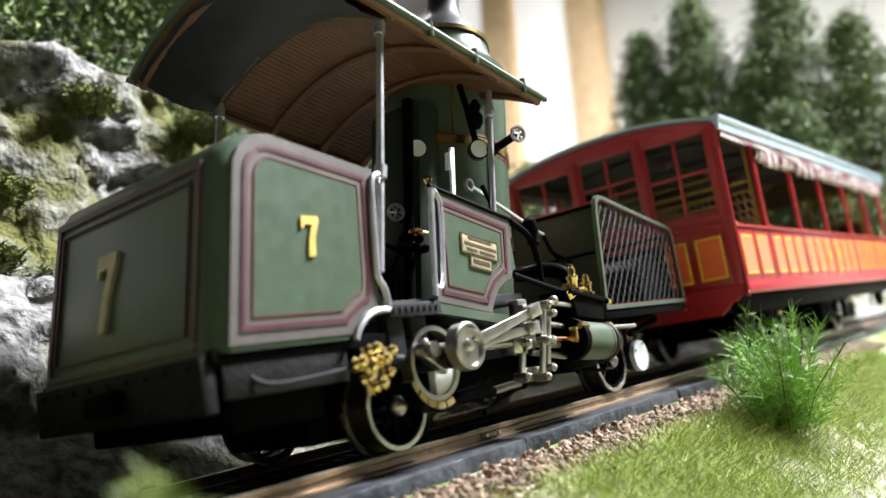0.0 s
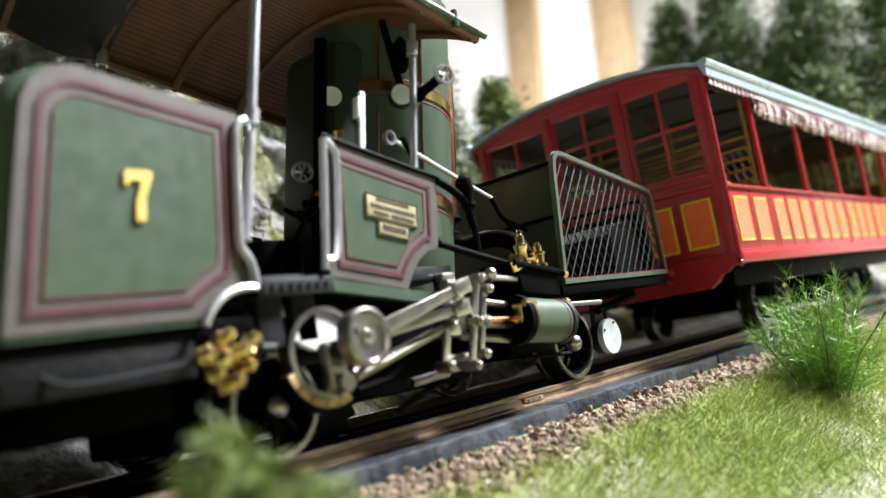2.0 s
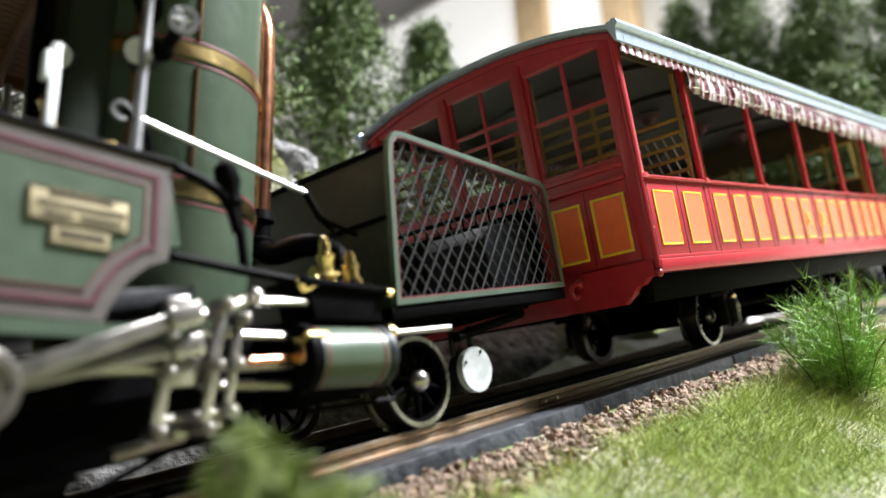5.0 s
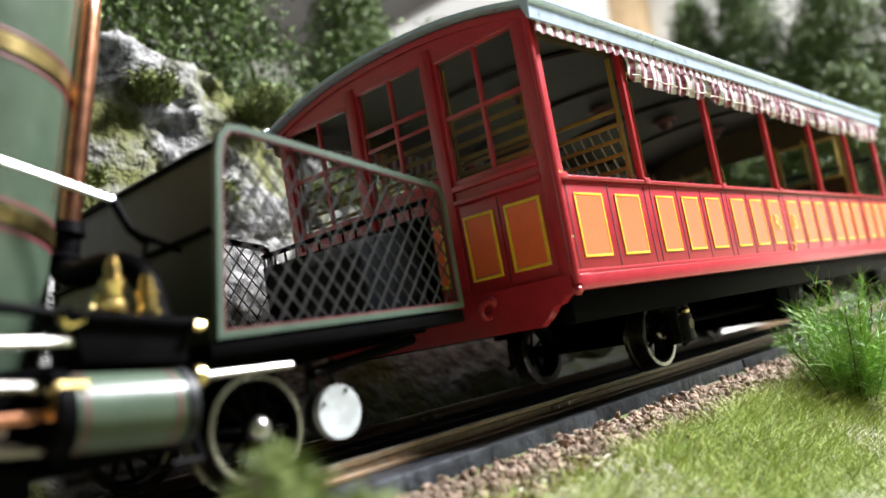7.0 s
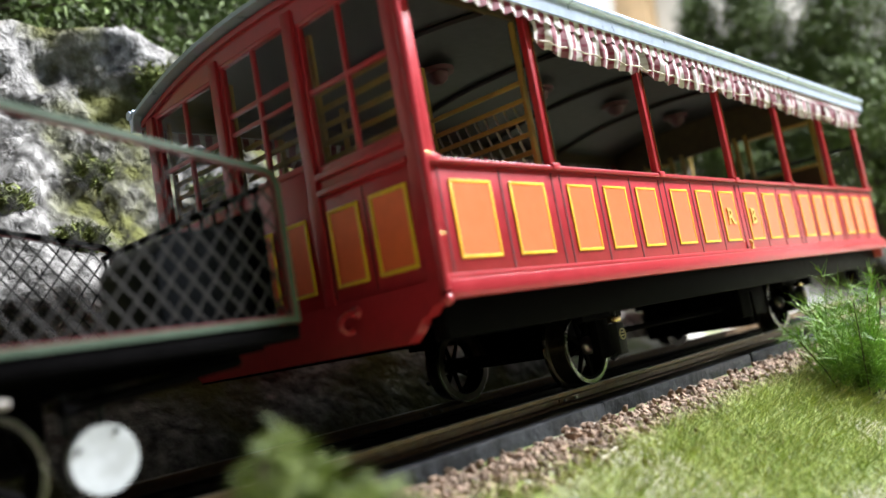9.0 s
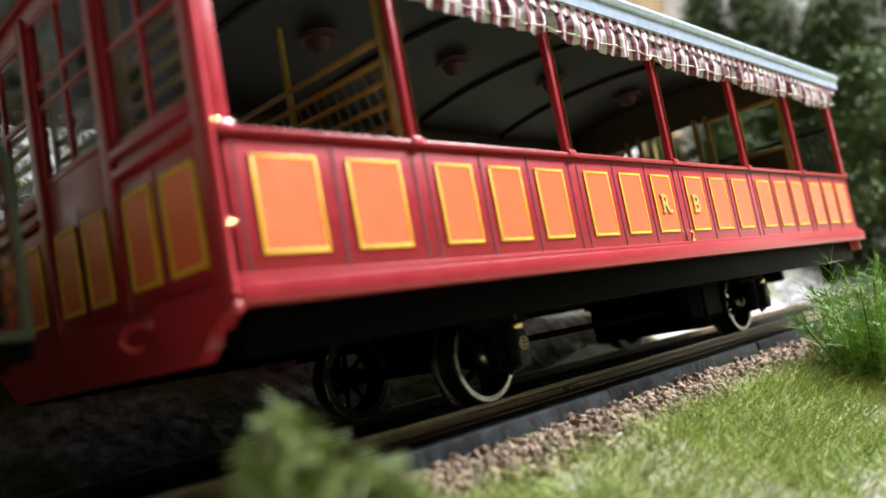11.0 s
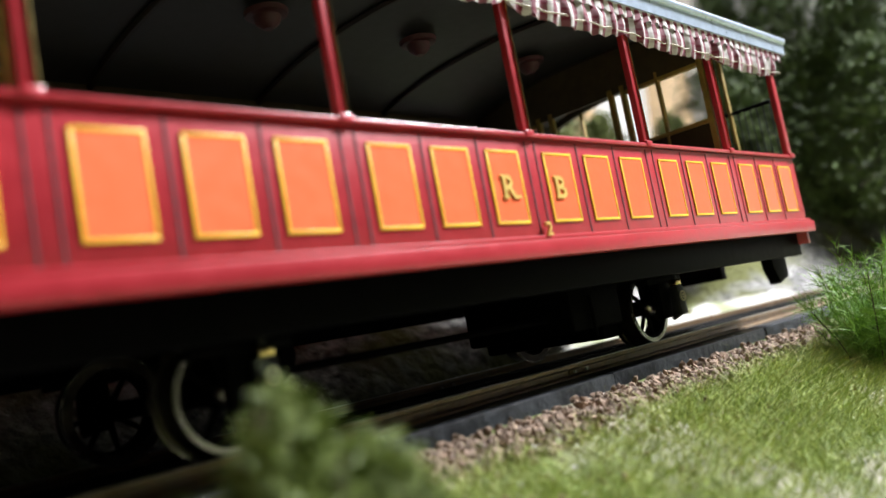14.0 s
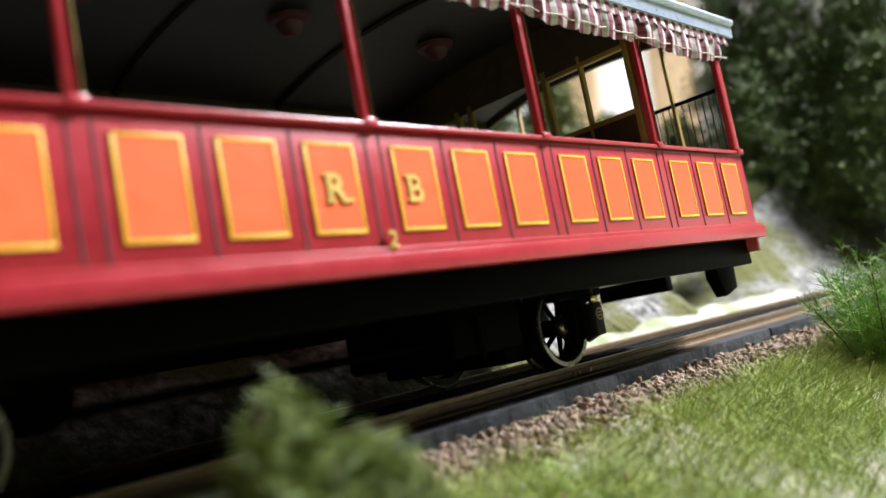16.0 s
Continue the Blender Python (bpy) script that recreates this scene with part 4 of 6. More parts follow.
def canopy(loco):
    """Arched open roof over the footplate, level with the hills."""
    def crown(y):
        return 12.0 * (1 - (abs(y) / 40.0) ** 2.0)

    def place(x, y, dz=0.0):
        return (x, y, 107.9 - 0.206 * (x + 196.0) + crown(y) + dz)

    ys = np.linspace(-38.6, 38.6, 25)
    bm = B()
    for dz, flip in ((0.0, 0), (1.5, 1)):
        for a, b in zip(ys, ys[1:]):
            poly(bm, [place(-197, a, dz), place(-109, a, dz), place(-109, b, dz), place(-197, b, dz)])
    for x in (-197, -109):
        for a, b in zip(ys, ys[1:]):
            poly(bm, [place(x, a), place(x, b), place(x, b, 1.5), place(x, a, 1.5)])
    for y in (-38.6, 38.6):
        poly(bm, [place(-197, y), place(-109, y), place(-109, y, 1.5), place(-197, y, 1.5)])
    bmesh.ops.remove_doubles(bm, verts=bm.verts, dist=0.01)
    roof = part("canopy_roof", bm, GREEN, loco, "dark green arched canopy over the footplate", 50)
    bm = B()
    n = 46
    for k in range(n):
        a = -37.5 + k * 75.0 / n
        b = a + 75.0 / n - 0.22
        vs = [place(-196, a, -0.9), place(-110, a, -0.9), place(-110, b, -0.9), place(-196, b, -0.9)]
        top = [place(-196, a, -0.1), place(-110, a, -0.1), place(-110, b, -0.1), place(-196, b, -0.1)]
        lo = [bm.verts.new(v) for v in vs]
        hi = [bm.verts.new(v) for v in top]
        bm.faces.new(lo[::-1])
        for i in range(4):
            bm.faces.new((lo[i], lo[(i + 1) % 4], hi[(i + 1) % 4], hi[i]))
    parts("canopy_board", bm, WOOD, roof, "brown boarded underside of the canopy")
    bm = B()
    for x in (-194, -172, -150, -130, -112):
        tube(bm, [place(x, y, -1.8) for y in np.linspace(-38, 38, 17)], 1.1, 6)
    for y in (-37.4, 37.4):
        tube(bm, [place(-196, y, -1.4), place(-110, y, -1.4)], 1.2, 6)
    parts("canopy_rib", bm, WOOD, roof)
    bm = B()
    for y in (-39.2, 39.2):
        tube(bm, [place(-197.5, y, 0.4), place(-108.5, y, 0.4)], 0.9, 8)
    for x in (-160, -142, -120):
        cone(bm, place(x, -39.4, -1.6), place(x, -39.4, 2.6), 0.8, n=8)
    parts("canopy_gutter", bm, GREEN, roof)
    # rolled weather sheet at the front, and its cord
    bm = B()
    grid = []
    for k in range(15):
        y = -36 + k * 72 / 14
        row = []
        for j in range(6):
            v = j / 5
            row.append(bm.verts.new(Vector(place(-196 + v * 26, y, -2.0 - 3.2 * math.sin(v * 3.1) - 1.0 * noise.noise((k * 0.5, j, 0))))))
        grid.append(row)
    for a, b in zip(grid, grid[1:]):
        for j in range(5):
            bm.faces.new((a[j], a[j + 1], b[j + 1], b[j]))
    part("weather_sheet", bm, SOOT, roof, "dark furled weather sheet under the canopy", 80)


def boiler(loco):
    ax = Vector((0.22, 0, 1)).normalized()
    base = Vector((-109 + 0.22 * (24 - 88), 0, 24))

    def at(h, a=0.0, r=0.0):
        d, u, v = frame_of(ax)
        return base + ax * h + Vector((math.cos(a) * r, math.sin(a) * r, 0))

    bm = B()
    lathe(bm, base, ax, [(0, 19.5), (1, 20.0), (84, 20.0), (88, 20.6), (90, 20.6), (91, 19.0), (97, 15.5), (102, 14.6)], 64)
    body = part("boiler", bm, GREEN, loco, "green upright boiler with brass bands")
    for h in (29.5, 58.5):
        bm = B()
        ring_band(bm, base + ax * h, ax, 19.5, 20.5, 1.4, 64)
        part("brass_band", bm, BRASS, body)
        bm = B()
        ring_band(bm, base + ax * (h - 2.4), ax, 19.5, 20.15, 0.25, 64)
        ring_band(bm, base + ax * (h + 2.4), ax, 19.5, 20.15, 0.25, 64)
        part("band_line", bm, PINK, body)
    bm = B()
    for a in (-2.35, -1.75, -0.6):
        tube(bm, [at(h, a, 20.2) for h in (32, 56)], 0.35, 6)
        tube(bm, [at(h, a, 20.2) for h in (62, 84)], 0.35, 6)
    parts("boiler_joint", bm, COPPER, body)
    bm = B()
    lathe(bm, base + ax * 100, ax, [(0, 15.0), (2.0, 15.2), (3.0, 13.2), (7, 11.6), (11, 7.8), (14, 6.2), (17, 5.6), (48, 5.4)], 40)
    part("chimney", bm, SOOT, loco, "dark grey flared chimney")
    bm = B()
    ring_band(bm, base + ax * 101.5, ax, 14.5, 15.6, 0.7, 40)
    part("chimney_band", bm, BRASS, loco)
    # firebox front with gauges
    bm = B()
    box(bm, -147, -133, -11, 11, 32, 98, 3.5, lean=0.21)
    part("firebox_casing", bm, SHADEGREEN, loco)
    bm = B()
    tube(bm, [(-149.6, -9.5, 36), (-137.0, -9.5, 96)], 1.7, 10)
    part("stand_pipe", bm, BLACK, loco)
    bm = B()
    box(bm, -173, -150, 13, 31, 33.6, 57, 1.0)
    box(bm, -166, -150, -6, 12, 33.6, 46, 1.0)
    part("coal_box", bm, BLACK, loco, "black coal box on the footplate")
    for x, y, z in ((-136.6, -9.5, 80.7), (-130.2, -26.6, 76.1)):
        bm = B()
        cone(bm, (x, y, z), (x - 1.2, y - 1.6, z), 3.0, n=20)
        g = part("pressure_gauge", bm, SOOT, loco, "round white-faced pressure gauge")
        bm = B()
        cone(bm, (x - 1.2, y - 1.6, z), (x - 1.4, y - 1.9, z), 2.5, n=20)
        part("gauge_face", bm, WHITE, g)
    bm = B()
    lathe(bm, (-144, -18, 61), (0, 0, 1), [(0, 0.6), (1, 1.4), (2, 0.8), (4, 1.6), (6, 0.9), (8, 1.3), (9, 0.4)], 12)
    tube(bm, [(-144, -18, 62), (-138, -18.5, 62.5), (-133, -19, 62)], 0.4, 6)
    part("water_cock", bm, BRASS, loco)
    # hand wheel beside the footplate and brass tap work
    for x, y, z, r in ((-148.7, -8.6, 61.5, 2.6), (-130.0, -41.0, 76.8, 2.4)):
        bm = B()
        ring_band(bm, (x, y, z), (0.35, 1, 0), r * 0.76, r, 0.45, 24)
        for k in range(3):
            a = k * math.pi / 3
            cone(bm, (x - r * 0.9 * math.cos(a), y, z - r * 0.9 * math.sin(a)), (x + r * 0.9 * math.cos(a), y, z + r * 0.9 * math.sin(a)), 0.35, n=6)
        part("hand_wheel", bm, SILVER, loco)
    bm = B()
    tube(bm, [(-130.0, -40.6, 76.8), (-129, -33, 75.5), (-128, -24, 75.5)], 1.2, 8)
    tube(bm, [(-127, -22, 98), (-128, -24, 90), (-126, -24, 77)], 1.0, 8)
    lathe(bm, (-126.5, -25, 84), (0.2, 0, 1), [(0, 1.4), (1.5, 2.2), (4, 2.2), (5, 1.2), (7, 1.8), (9, 0.8)], 12)
    ball(bm, (-128.6, -31, 75.6), 2.0, n=10)
    parts("steam_valve", bm, BLACK, loco)
    bm = B()
    tube(bm, [(-148.7, -8.6, 61.5), (-145, -6, 60.5), (-140, -4, 60)], 0.8, 8)
    for k in range(5):
        lathe(bm, (-155 + k * 2.6, -12 + k * 0.6, 49.5 + (k % 2) * 2.6), (0.2, -1, 0.2), [(0, 0.8), (1, 1.7), (2, 0.9), (4, 1.3), (5, 0.5)], 10)
    tube(bm, [(-157, -10, 52), (-151, -12, 48.5), (-144, -9, 50)], 0.7, 8, 1)
    tube(bm, [(-158, -8, 40), (-154, -10, 46), (-146, -8, 56)], 0.6, 8, 1)
    parts("footplate_tap", bm, BLACK, loco)
    bm = B()
    lathe(bm, (-150, -13.5, 54.2), (0.3, -1, 0.1), [(0, 0.7), (0.8, 1.5), (2, 0.8), (3, 1.2)], 10)
    tube(bm, [(-152, -13, 53), (-147, -13.5, 51), (-143, -11, 53.5)], 0.45, 6, 1)
    part("copper_tap", bm, COPPER, loco)
    bm = B()
    tube(bm, [(-148, -13.5, 55.5), (-143, -14, 54.5)], 0.5, 6)
    ball(bm, (-146, -14, 55), 0.9, n=8)
    part("brass_tap", bm, BRASS, loco)
    # brake hand wheel on the far side of the footplate
    bm = B()
    ring_band(bm, (-160.5, 12, 59.5), (0.3, 1, 0), 4.6, 5.6, 0.6, 28)
    for k in range(4):
        a = k * math.pi / 4
        cone(bm, (-160.5 - 5 * math.cos(a), 12, 59.5 - 5 * math.sin(a)), (-160.5 + 5 * math.cos(a), 12, 59.5 + 5 * math.sin(a)), 0.5, n=6)
    part("brake_wheel", bm, BLACK, loco, "black spoked brake hand wheel")
    bm = B()
    tube(bm, [(-160.0, 12, 59), (-154, 10, 46), (-150, 8, 34)], 0.9, 8)
    part("brake_column", bm, BLACK, loco)
    # copper steam pipe on the uphill side
    bm = B()
    tube(bm, [(-90.5, 6, 117), (-85.0, 1, 110), (-85.0, -6, 101), (-87.4, -7.0, 90), (-95.9, -7.2, 51.5)], 2.4, 16, 2)
    part("steam_pipe", bm, COPPER, loco, "bright copper steam pipe")
    bm = B()
    lathe(bm, (-95.7, -7.2, 52.5), (-0.2, 0, -1), [(0, 3.0), (2.2, 3.4), (2.8, 2.6), (6, 2.6), (6.6, 3.5), (8.4, 3.5), (9, 2.6)], 20)
    tube(bm, [(-97.5, -7.6, 44), (-98.0, -13, 41.5), (-95.5, -21, 42.5), (-92.5, -27, 39.5), (-92.5, -29, 31)], 2.5, 14, 2)
    part("pipe_flange", bm, BLACK, loco)
    bm = B()
    tube(bm, [(-134, -34, 38.5), (-122, -34.5, 35.5), (-108.5, -34.5, 32.5)], 0.9, 8)
    tube(bm, [(-121.5, -34, 52.5), (-120.5, -34.5, 45), (-120.8, -34.5, 34.5)], 0.8, 8)
    tube(bm, [(-131, -34, 53.5), (-126, -34.5, 51), (-122, -34.5, 48), (-121, -34.5, 42)], 1.0, 8, 1)
    lathe(bm, (-121.8, -34.2, 55), (0.1, 0, -1), [(0, 0.6), (1, 1.9), (4, 2.3), (6, 1.6), (7.5, 2.0), (9, 0.8)], 12)
    tube(bm, [(-93.6, -21.2, 53.4), (-91.6, -22, 48), (-89.0, -23, 45)], 0.8, 8)
    tube(bm, [(-90.0, -23, 46.5), (-83.5, -24, 43.4)], 0.5, 6)
    tube(bm, [(-89.6, -23, 45.5), (-96, -32, 36)], 0.5, 6)
    tube(bm, [(-137, -31, 64), (-133, -30, 60), (-133, -30, 57)], 0.7, 8)
    parts("control_rod", bm, BLACK, loco)


def running_gear(loco):
    # main frames
    bm = B()
    for s in (-1, 1):
        prism(bm, [(-229, 26.6), (-22, 26.6), (-22, 22.8), (-60, 20), (-90, 17), (-150, 17), (-160, 21), (-229, 20)], s * 20 - 1.2, s * 20 + 1.2)
    box(bm, -231, -186, -33, 33, 24.0, 26.8, 0.4)
    box(bm, -170, -110, -17, 17, 6.5, 22, 1.0)
    box(bm, -222, -198, -24, 30, 11, 22, 1.0)
    box(bm, -196, -160, -15, 15, 4.5, 22, 1.0)
    box(bm, -110, -60, -14, 14, 9, 20, 1.0)
    tube(bm, [(-64, -30, 18), (-30, -24, 21.5)], 1.3, 6)
    tube(bm, [(-150, -29, 4.0), (-132, -29, 9)], 0.7, 6)
    part("main_frame", bm, BLACK, loco, "black locomotive frame")
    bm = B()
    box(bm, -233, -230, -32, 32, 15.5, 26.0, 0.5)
    beam = part("buffer_beam", bm, NEARBLACK, loco, "dark grey riveted buffer beam")
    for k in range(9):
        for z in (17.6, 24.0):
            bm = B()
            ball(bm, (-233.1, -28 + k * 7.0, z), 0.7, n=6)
            part("rivet", bm, NEARBLACK, beam)
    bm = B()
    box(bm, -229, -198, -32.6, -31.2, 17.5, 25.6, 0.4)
    part("frame_apron", bm, NEARBLACK, loco)
    bm = B()
    box(bm, -236, -233.2, -6, 6, 18, 23, 0.8)
    part("coupling", bm, BLACK, loco)
    bm = B()
    for x in (-184.5, -176.5):
        box(bm, x, x + 5.4, -32.4, -29.4, 20.6, 30.4, 0.4)
    box(bm, -184.5, -171, -19, -16, 6.5, 30.0, 0.4)
    parts("horn_guide", bm, SOOT, loco)
    wheelset(loco, -179.4, 10.1, 8, 27.2, 7.6, 2.0)
    wheelset(loco, -75.2, 10.1, 10, 27.2, 7.2, 2.0)
    # brake drum and its wood-lined band
    cx, cz = -170.6, 18.4
    bm = B()
    n = 26
    a0, a1 = radians(198), radians(296)
    for k in range(n):
        a, b = a0 + (a1 - a0) * k / n, a0 + (a1 - a0) * (k + 1) / n
        pts = [(cx + r * math.cos(t), cz + r * math.sin(t)) for r, t in ((10.7, a), (10.7, b), (11.4, b), (11.4, a))]
        prism(bm, pts, -33.6, -29.6)
    bmesh.ops.remove_doubles(bm, verts=bm.verts, dist=0.01)
    part("brake_band", bm, BLACK, loco)
    for k in range(5):
        bm = B()
        a, b = a0 + (a1 - a0) * (k + 0.06) / 5, a0 + (a1 - a0) * (k + 0.94) / 5
        pts = [(cx + 9.1 * math.cos(a + (b - a) * j / 4), cz + 9.1 * math.sin(a + (b - a) * j / 4)) for j in range(5)]
        pts += [(cx + 10.7 * math.cos(b + (a - b) * j / 4), cz + 10.7 * math.sin(b + (a - b) * j / 4)) for j in range(5)]
        prism(bm, pts, -33.4, -29.4, 0.2)
        part("brake_wood", bm, BLOCK, loco, "pale wooden brake block")
    bm = B()
    tube(bm, [(cx + 8, -31, cz - 8.4), (cx + 17, -31, cz - 7.6), (cx + 22, -31, cz - 5.5)], 0.8, 8)
    part("brake_rod", bm, BLACK, loco)
    # crank shaft: drum, counterweight, crank and round cap turn together
    bm = B()
    cone(bm, (0, -24, 0), (0, -37.5, 0), 1.9, n=14)
    shaft = part("crank_shaft", bm, SOOT, loco)
    shaft.location = (cx * MM, 0, cz * MM)
    bm = B()
    ring_band(bm, (0, -31.4, 0), (0, 1, 0), 7.6, 8.8, 1.7, 48)
    part("drum_rim", bm, STEEL, shaft)
    bm = B()
    prism(bm, [(r * math.cos(radians(a)), r * math.sin(radians(a))) for r, a in [(1.5, 195)] + [(7.8, 205 + 13 * k) for k in range(11)] + [(1.5, 345)]], -32.4, -30.4)
    part("counterweight", bm, WHITE, shaft, "white painted counterweight of the drum")
    bm = B()
    prism(bm, [(-2.4, -1.5), (2.4, -1.5), (2.0, 6.6), (0.8, 8.2), (-0.8, 8.2), (-2.0, 6.6)], -36.0, -33.2, 0.4)
    cone(bm, (0, -33, 6.2), (0, -38, 6.2), 1.8, n=14)
    ball(bm, (0.9, -36.4, 8.4), 0.9, n=8)
    part("crank_arm", bm, STEEL, shaft)
    bm = B()
    lathe(bm, (0, -38.5, 0), (0, -1, 0), [(0, 5.0), (0.3, 5.6), (3.2, 5.6), (3.6, 5.2), (3.6, 4.6), (2.9, 4.3), (2.7, 1.6), (3.4, 1.3), (3.6, 0.7)], 36)
    cone(bm, (2.4, -42.0, -1.6), (2.4, -41.0, -1.6), 0.7, n=10)
    cap = part("eccentric_cap", bm, STEEL, loco, "round polished nickel eccentric cap")
    MOVING.append((shaft, "crank", 0.0))
    MOVING.append((cap, "cap", 0.0))
    # eccentric rods that rock with the shaft
    for dz, name in ((29.0, "upper"), (23.6, "lower")):
        bm = B()
        L = 33.0
        prism(bm, [(4.0, -1.5), (L - 3, -1.1), (L - 3, 1.1), (4.0, 1.5)], -0.6, 0.6, 0.2)
        box(bm, L - 5, L + 0.5, -1.3, 1.3, -1.7, 1.7, 0.4)
        rod = part("eccentric_rod", bm, STEEL, loco, "polished steel eccentric rod")
        MOVING.append((rod, "rod", dz))
    bm = B()
    cone(bm, (3.0, 0, 0), (34.0, 0, 0), 1.3, 1.1, 8)
    box(bm, 33, 37, -1.4, 1.4, -1.8, 1.8, 0.4)
    con = part("connecting_rod", bm, STEEL, loco, "polished steel connecting rod")
    MOVING.append((con, "con", 0.0))
    bm = B()
    box(bm, -3.2, 3.2, -2.4, 2.4, -3.0, 3.0, 0.5)
    cone(bm, (0, 0, 0), (22, 0, 0), 0.9, n=10)
    cross = part("crosshead", bm, STEEL, loco)
    MOVING.append((cross, "cross", 0.0))
    # slide bars, link and hangers
    bm = B()
    for z in (23.2, 14.6):
        cone(bm, (-133, -34.5, z + 2.6), (-112, -34.5, z - 0.6), 0.9, n=8)
    for x, y, z0, z1, w in ((-142.6, -37.0, 10.6, 29.0, 1.1), (-135.6, -38.6, 9.6, 30.0, 1.0), (-130.4, -37.4, 11.6, 27.6, 0.9)):
        box(bm, x - w, x + w, y - 0.6, y + 0.6, z0, z1, 0.35, lean=0.34)
        for z in (z0 + 0.8, (z0 + z1) / 2, z1 - 0.8):
            xp = x + 0.34 * (z - z0)
            cone(bm, (xp, y - 2.0, z), (xp, y + 2.0, z), 1.2, n=12)
            ball(bm, (xp, y - 2.2, z), 0.75, n=8)
    box(bm, -138.2, -133.4, -37.4, -35.4, 18.0, 23.6, 0.5, lean=0.2)
    tube(bm, [(-142, -36.4, 13.0), (-128, -36.4, 12.4)], 0.7, 8)
    tube(bm, [(-137, -36.5, 29.0), (-130, -36.5, 28.0), (-121.5, -36.5, 30.2)], 1.0, 8)
    tube(bm, [(-121.5, -36.5, 29.6), (-108.0, -35.5, 28.6)], 0.8, 8)
    box(bm, -137, -132.5, -36, -32.5, 27.6, 31.6, 0.6)
    ball(bm, (-121.6, -37.6, 30.4), 1.4, n=10)
    box(bm, -139, -130, -36.0, -33, 9.6, 12.0, 0.6)
    cone(bm, (-146, -30, 9.0), (-134, -30, 9.6), 1.1, n=8)
    parts("valve_gear", bm, STEEL, loco, "polished steel valve gear links")
    bm = B()
    for x, z in ((-113.4, 19.4), (-114.2, 22.4)):
        cone(bm, (x, -40.2, z), (x + 4.0, -40.2, z - 0.5), 1.0, n=8)
    box(bm, -114.5, -112.6, -39.5, -36.5, 17.0, 22.5, 0.4)
    tube(bm, [(-107, -36, 31.5), (-110.4, -36.5, 31), (-111, -36.5, 33)], 0.9, 8)
    parts("gland", bm, BRASS, loco)
    bm = B()
    cone(bm, (-124, -36.6, 19.6), (-113, -36.6, 18.8), 0.9, n=12)
    part("piston_rod", bm, COPPER, loco, "copper-coloured piston rod")
    # cylinder and steam chest
    bm = B()
    cone(bm, (-112.5, -36, 18.7), (-95.6, -36, 16.9), 5.6, n=32)
    cyl = part("cylinder", bm, GREEN, loco, "green lagged steam cylinder with red lining")
    bm = B()
    cone(bm, (-114.4, -36, 18.9), (-112.3, -36, 18.7), 6.2, n=32)
    part("cylinder_cover", bm, BLACK, cyl)
    bm = B()
    cone(bm, (-95.8, -36, 16.9), (-94.2, -36, 16.75), 5.9, n=32)
    part("cylinder_cover", bm, SOOT, cyl)
    bm = B()
    ax = Vector((18.7, 0, -2.0)).normalized()
    for h in (1.6, 15.2):
        ring_band(bm, Vector((-112.5, -36, 18.7)) + ax * h, ax, 5.2, 5.72, 0.22, 32)
    part("cylinder_line", bm, PINK, cyl)
    bm = B()
    cone(bm, (-91.8, -36.6, 21.0), (-90.4, -36.6, 20.9), 1.7, n=12)
    part("rod_gland", bm, BRASS, cyl)
    bm = B()
    cone(bm, (-94.4, -36.6, 20.9), (-73.0, -36.6, 20.2), 0.65, n=10)
    part("tail_rod", bm, STEEL, cyl)
    bm = B()
    prism(bm, [(-110.0, 32.0), (-91.5, 29.0), (-92.6, 23.2), (-109.0, 25.2)], -37, -27, 0.5)
    prism(bm, [(-111.4, 33.2), (-90.4, 29.8), (-90.6, 28.6), (-111.6, 32.0)], -38, -26.5, 0.3)
    for k in range(6):
        ball(bm, (-110 + k * 3.8, -37.2, 33.1 - 0.162 * k * 3.8), 0.6, n=6)
    box(bm, -112, -92, -32, -20, 10, 24, 0.6)
    tube(bm, [(-113, -36, 9.5), (-92, -36, 8.2)], 0.6, 6)
    tube(bm, [(-92, -36, 8.2), (-92, -34, 13)], 0.6, 6)
    part("steam_chest", bm, BLACK, loco, "black steam chest on the cylinder")
    for x, y, z, h in ((-101.6, -33, 32.2, 9.4), (-97.2, -35, 31.4, 6.6)):
        bm = B()
        lathe(bm, (x, y, z), (0.1, 0, 1), [(0, 2.3), (0.8, 2.3), (1.0, 1.5), (h * 0.45, 1.6), (h * 0.5, 1.9), (h * 0.58, 1.9), (h * 0.62, 1.2), (h * 0.85, 1.2), (h * 0.88, 0.8), (h * 0.97, 0.8), (h, 0.3)], 16)
        part("brass_oiler", bm, BRASS, loco, "brass lubricator on the steam chest")
    bm = B()
    cone(bm, (-99.5, -31, 34), (-103.5, -31.5, 34.8), 0.8, 1.2, 10)
    cone(bm, (-106, -35, 33), (-102.0, -35, 32.4), 0.9, n=8)
    box(bm, -105.5, -101.5, -37.2, -34.8, 33.0, 33.7, 0.2, lean=0.0)
    cone(bm, (-91.5, -38, 28.8), (-90.0, -38, 28.6), 0.9, n=8)
    parts("brass_cock", bm, BRASS, loco)
    # white round plate on its stem
    bm = B()
    cone(bm, (-58.2, -29.8, 10.0), (-58.2, -28.0, 10.0), 5.2, n=36)
    disc = part("round_plate", bm, DISC, loco, "white round plate on a short stem")
    bm = B()
    cone(bm, (-58.2, -28.0, 10.0), (-58.2, -25.0, 10.0), 5.2, 4.8, n=36)
    tube(bm, [(-57.9, -28.5, 15.0), (-57.4, -28.5, 20)], 0.7, 8)
    ball(bm, (-57.4, -28.5, 19.4), 1.0, n=8)
    for k in (1, 3):
        a = k * math.pi / 4 + 0.3
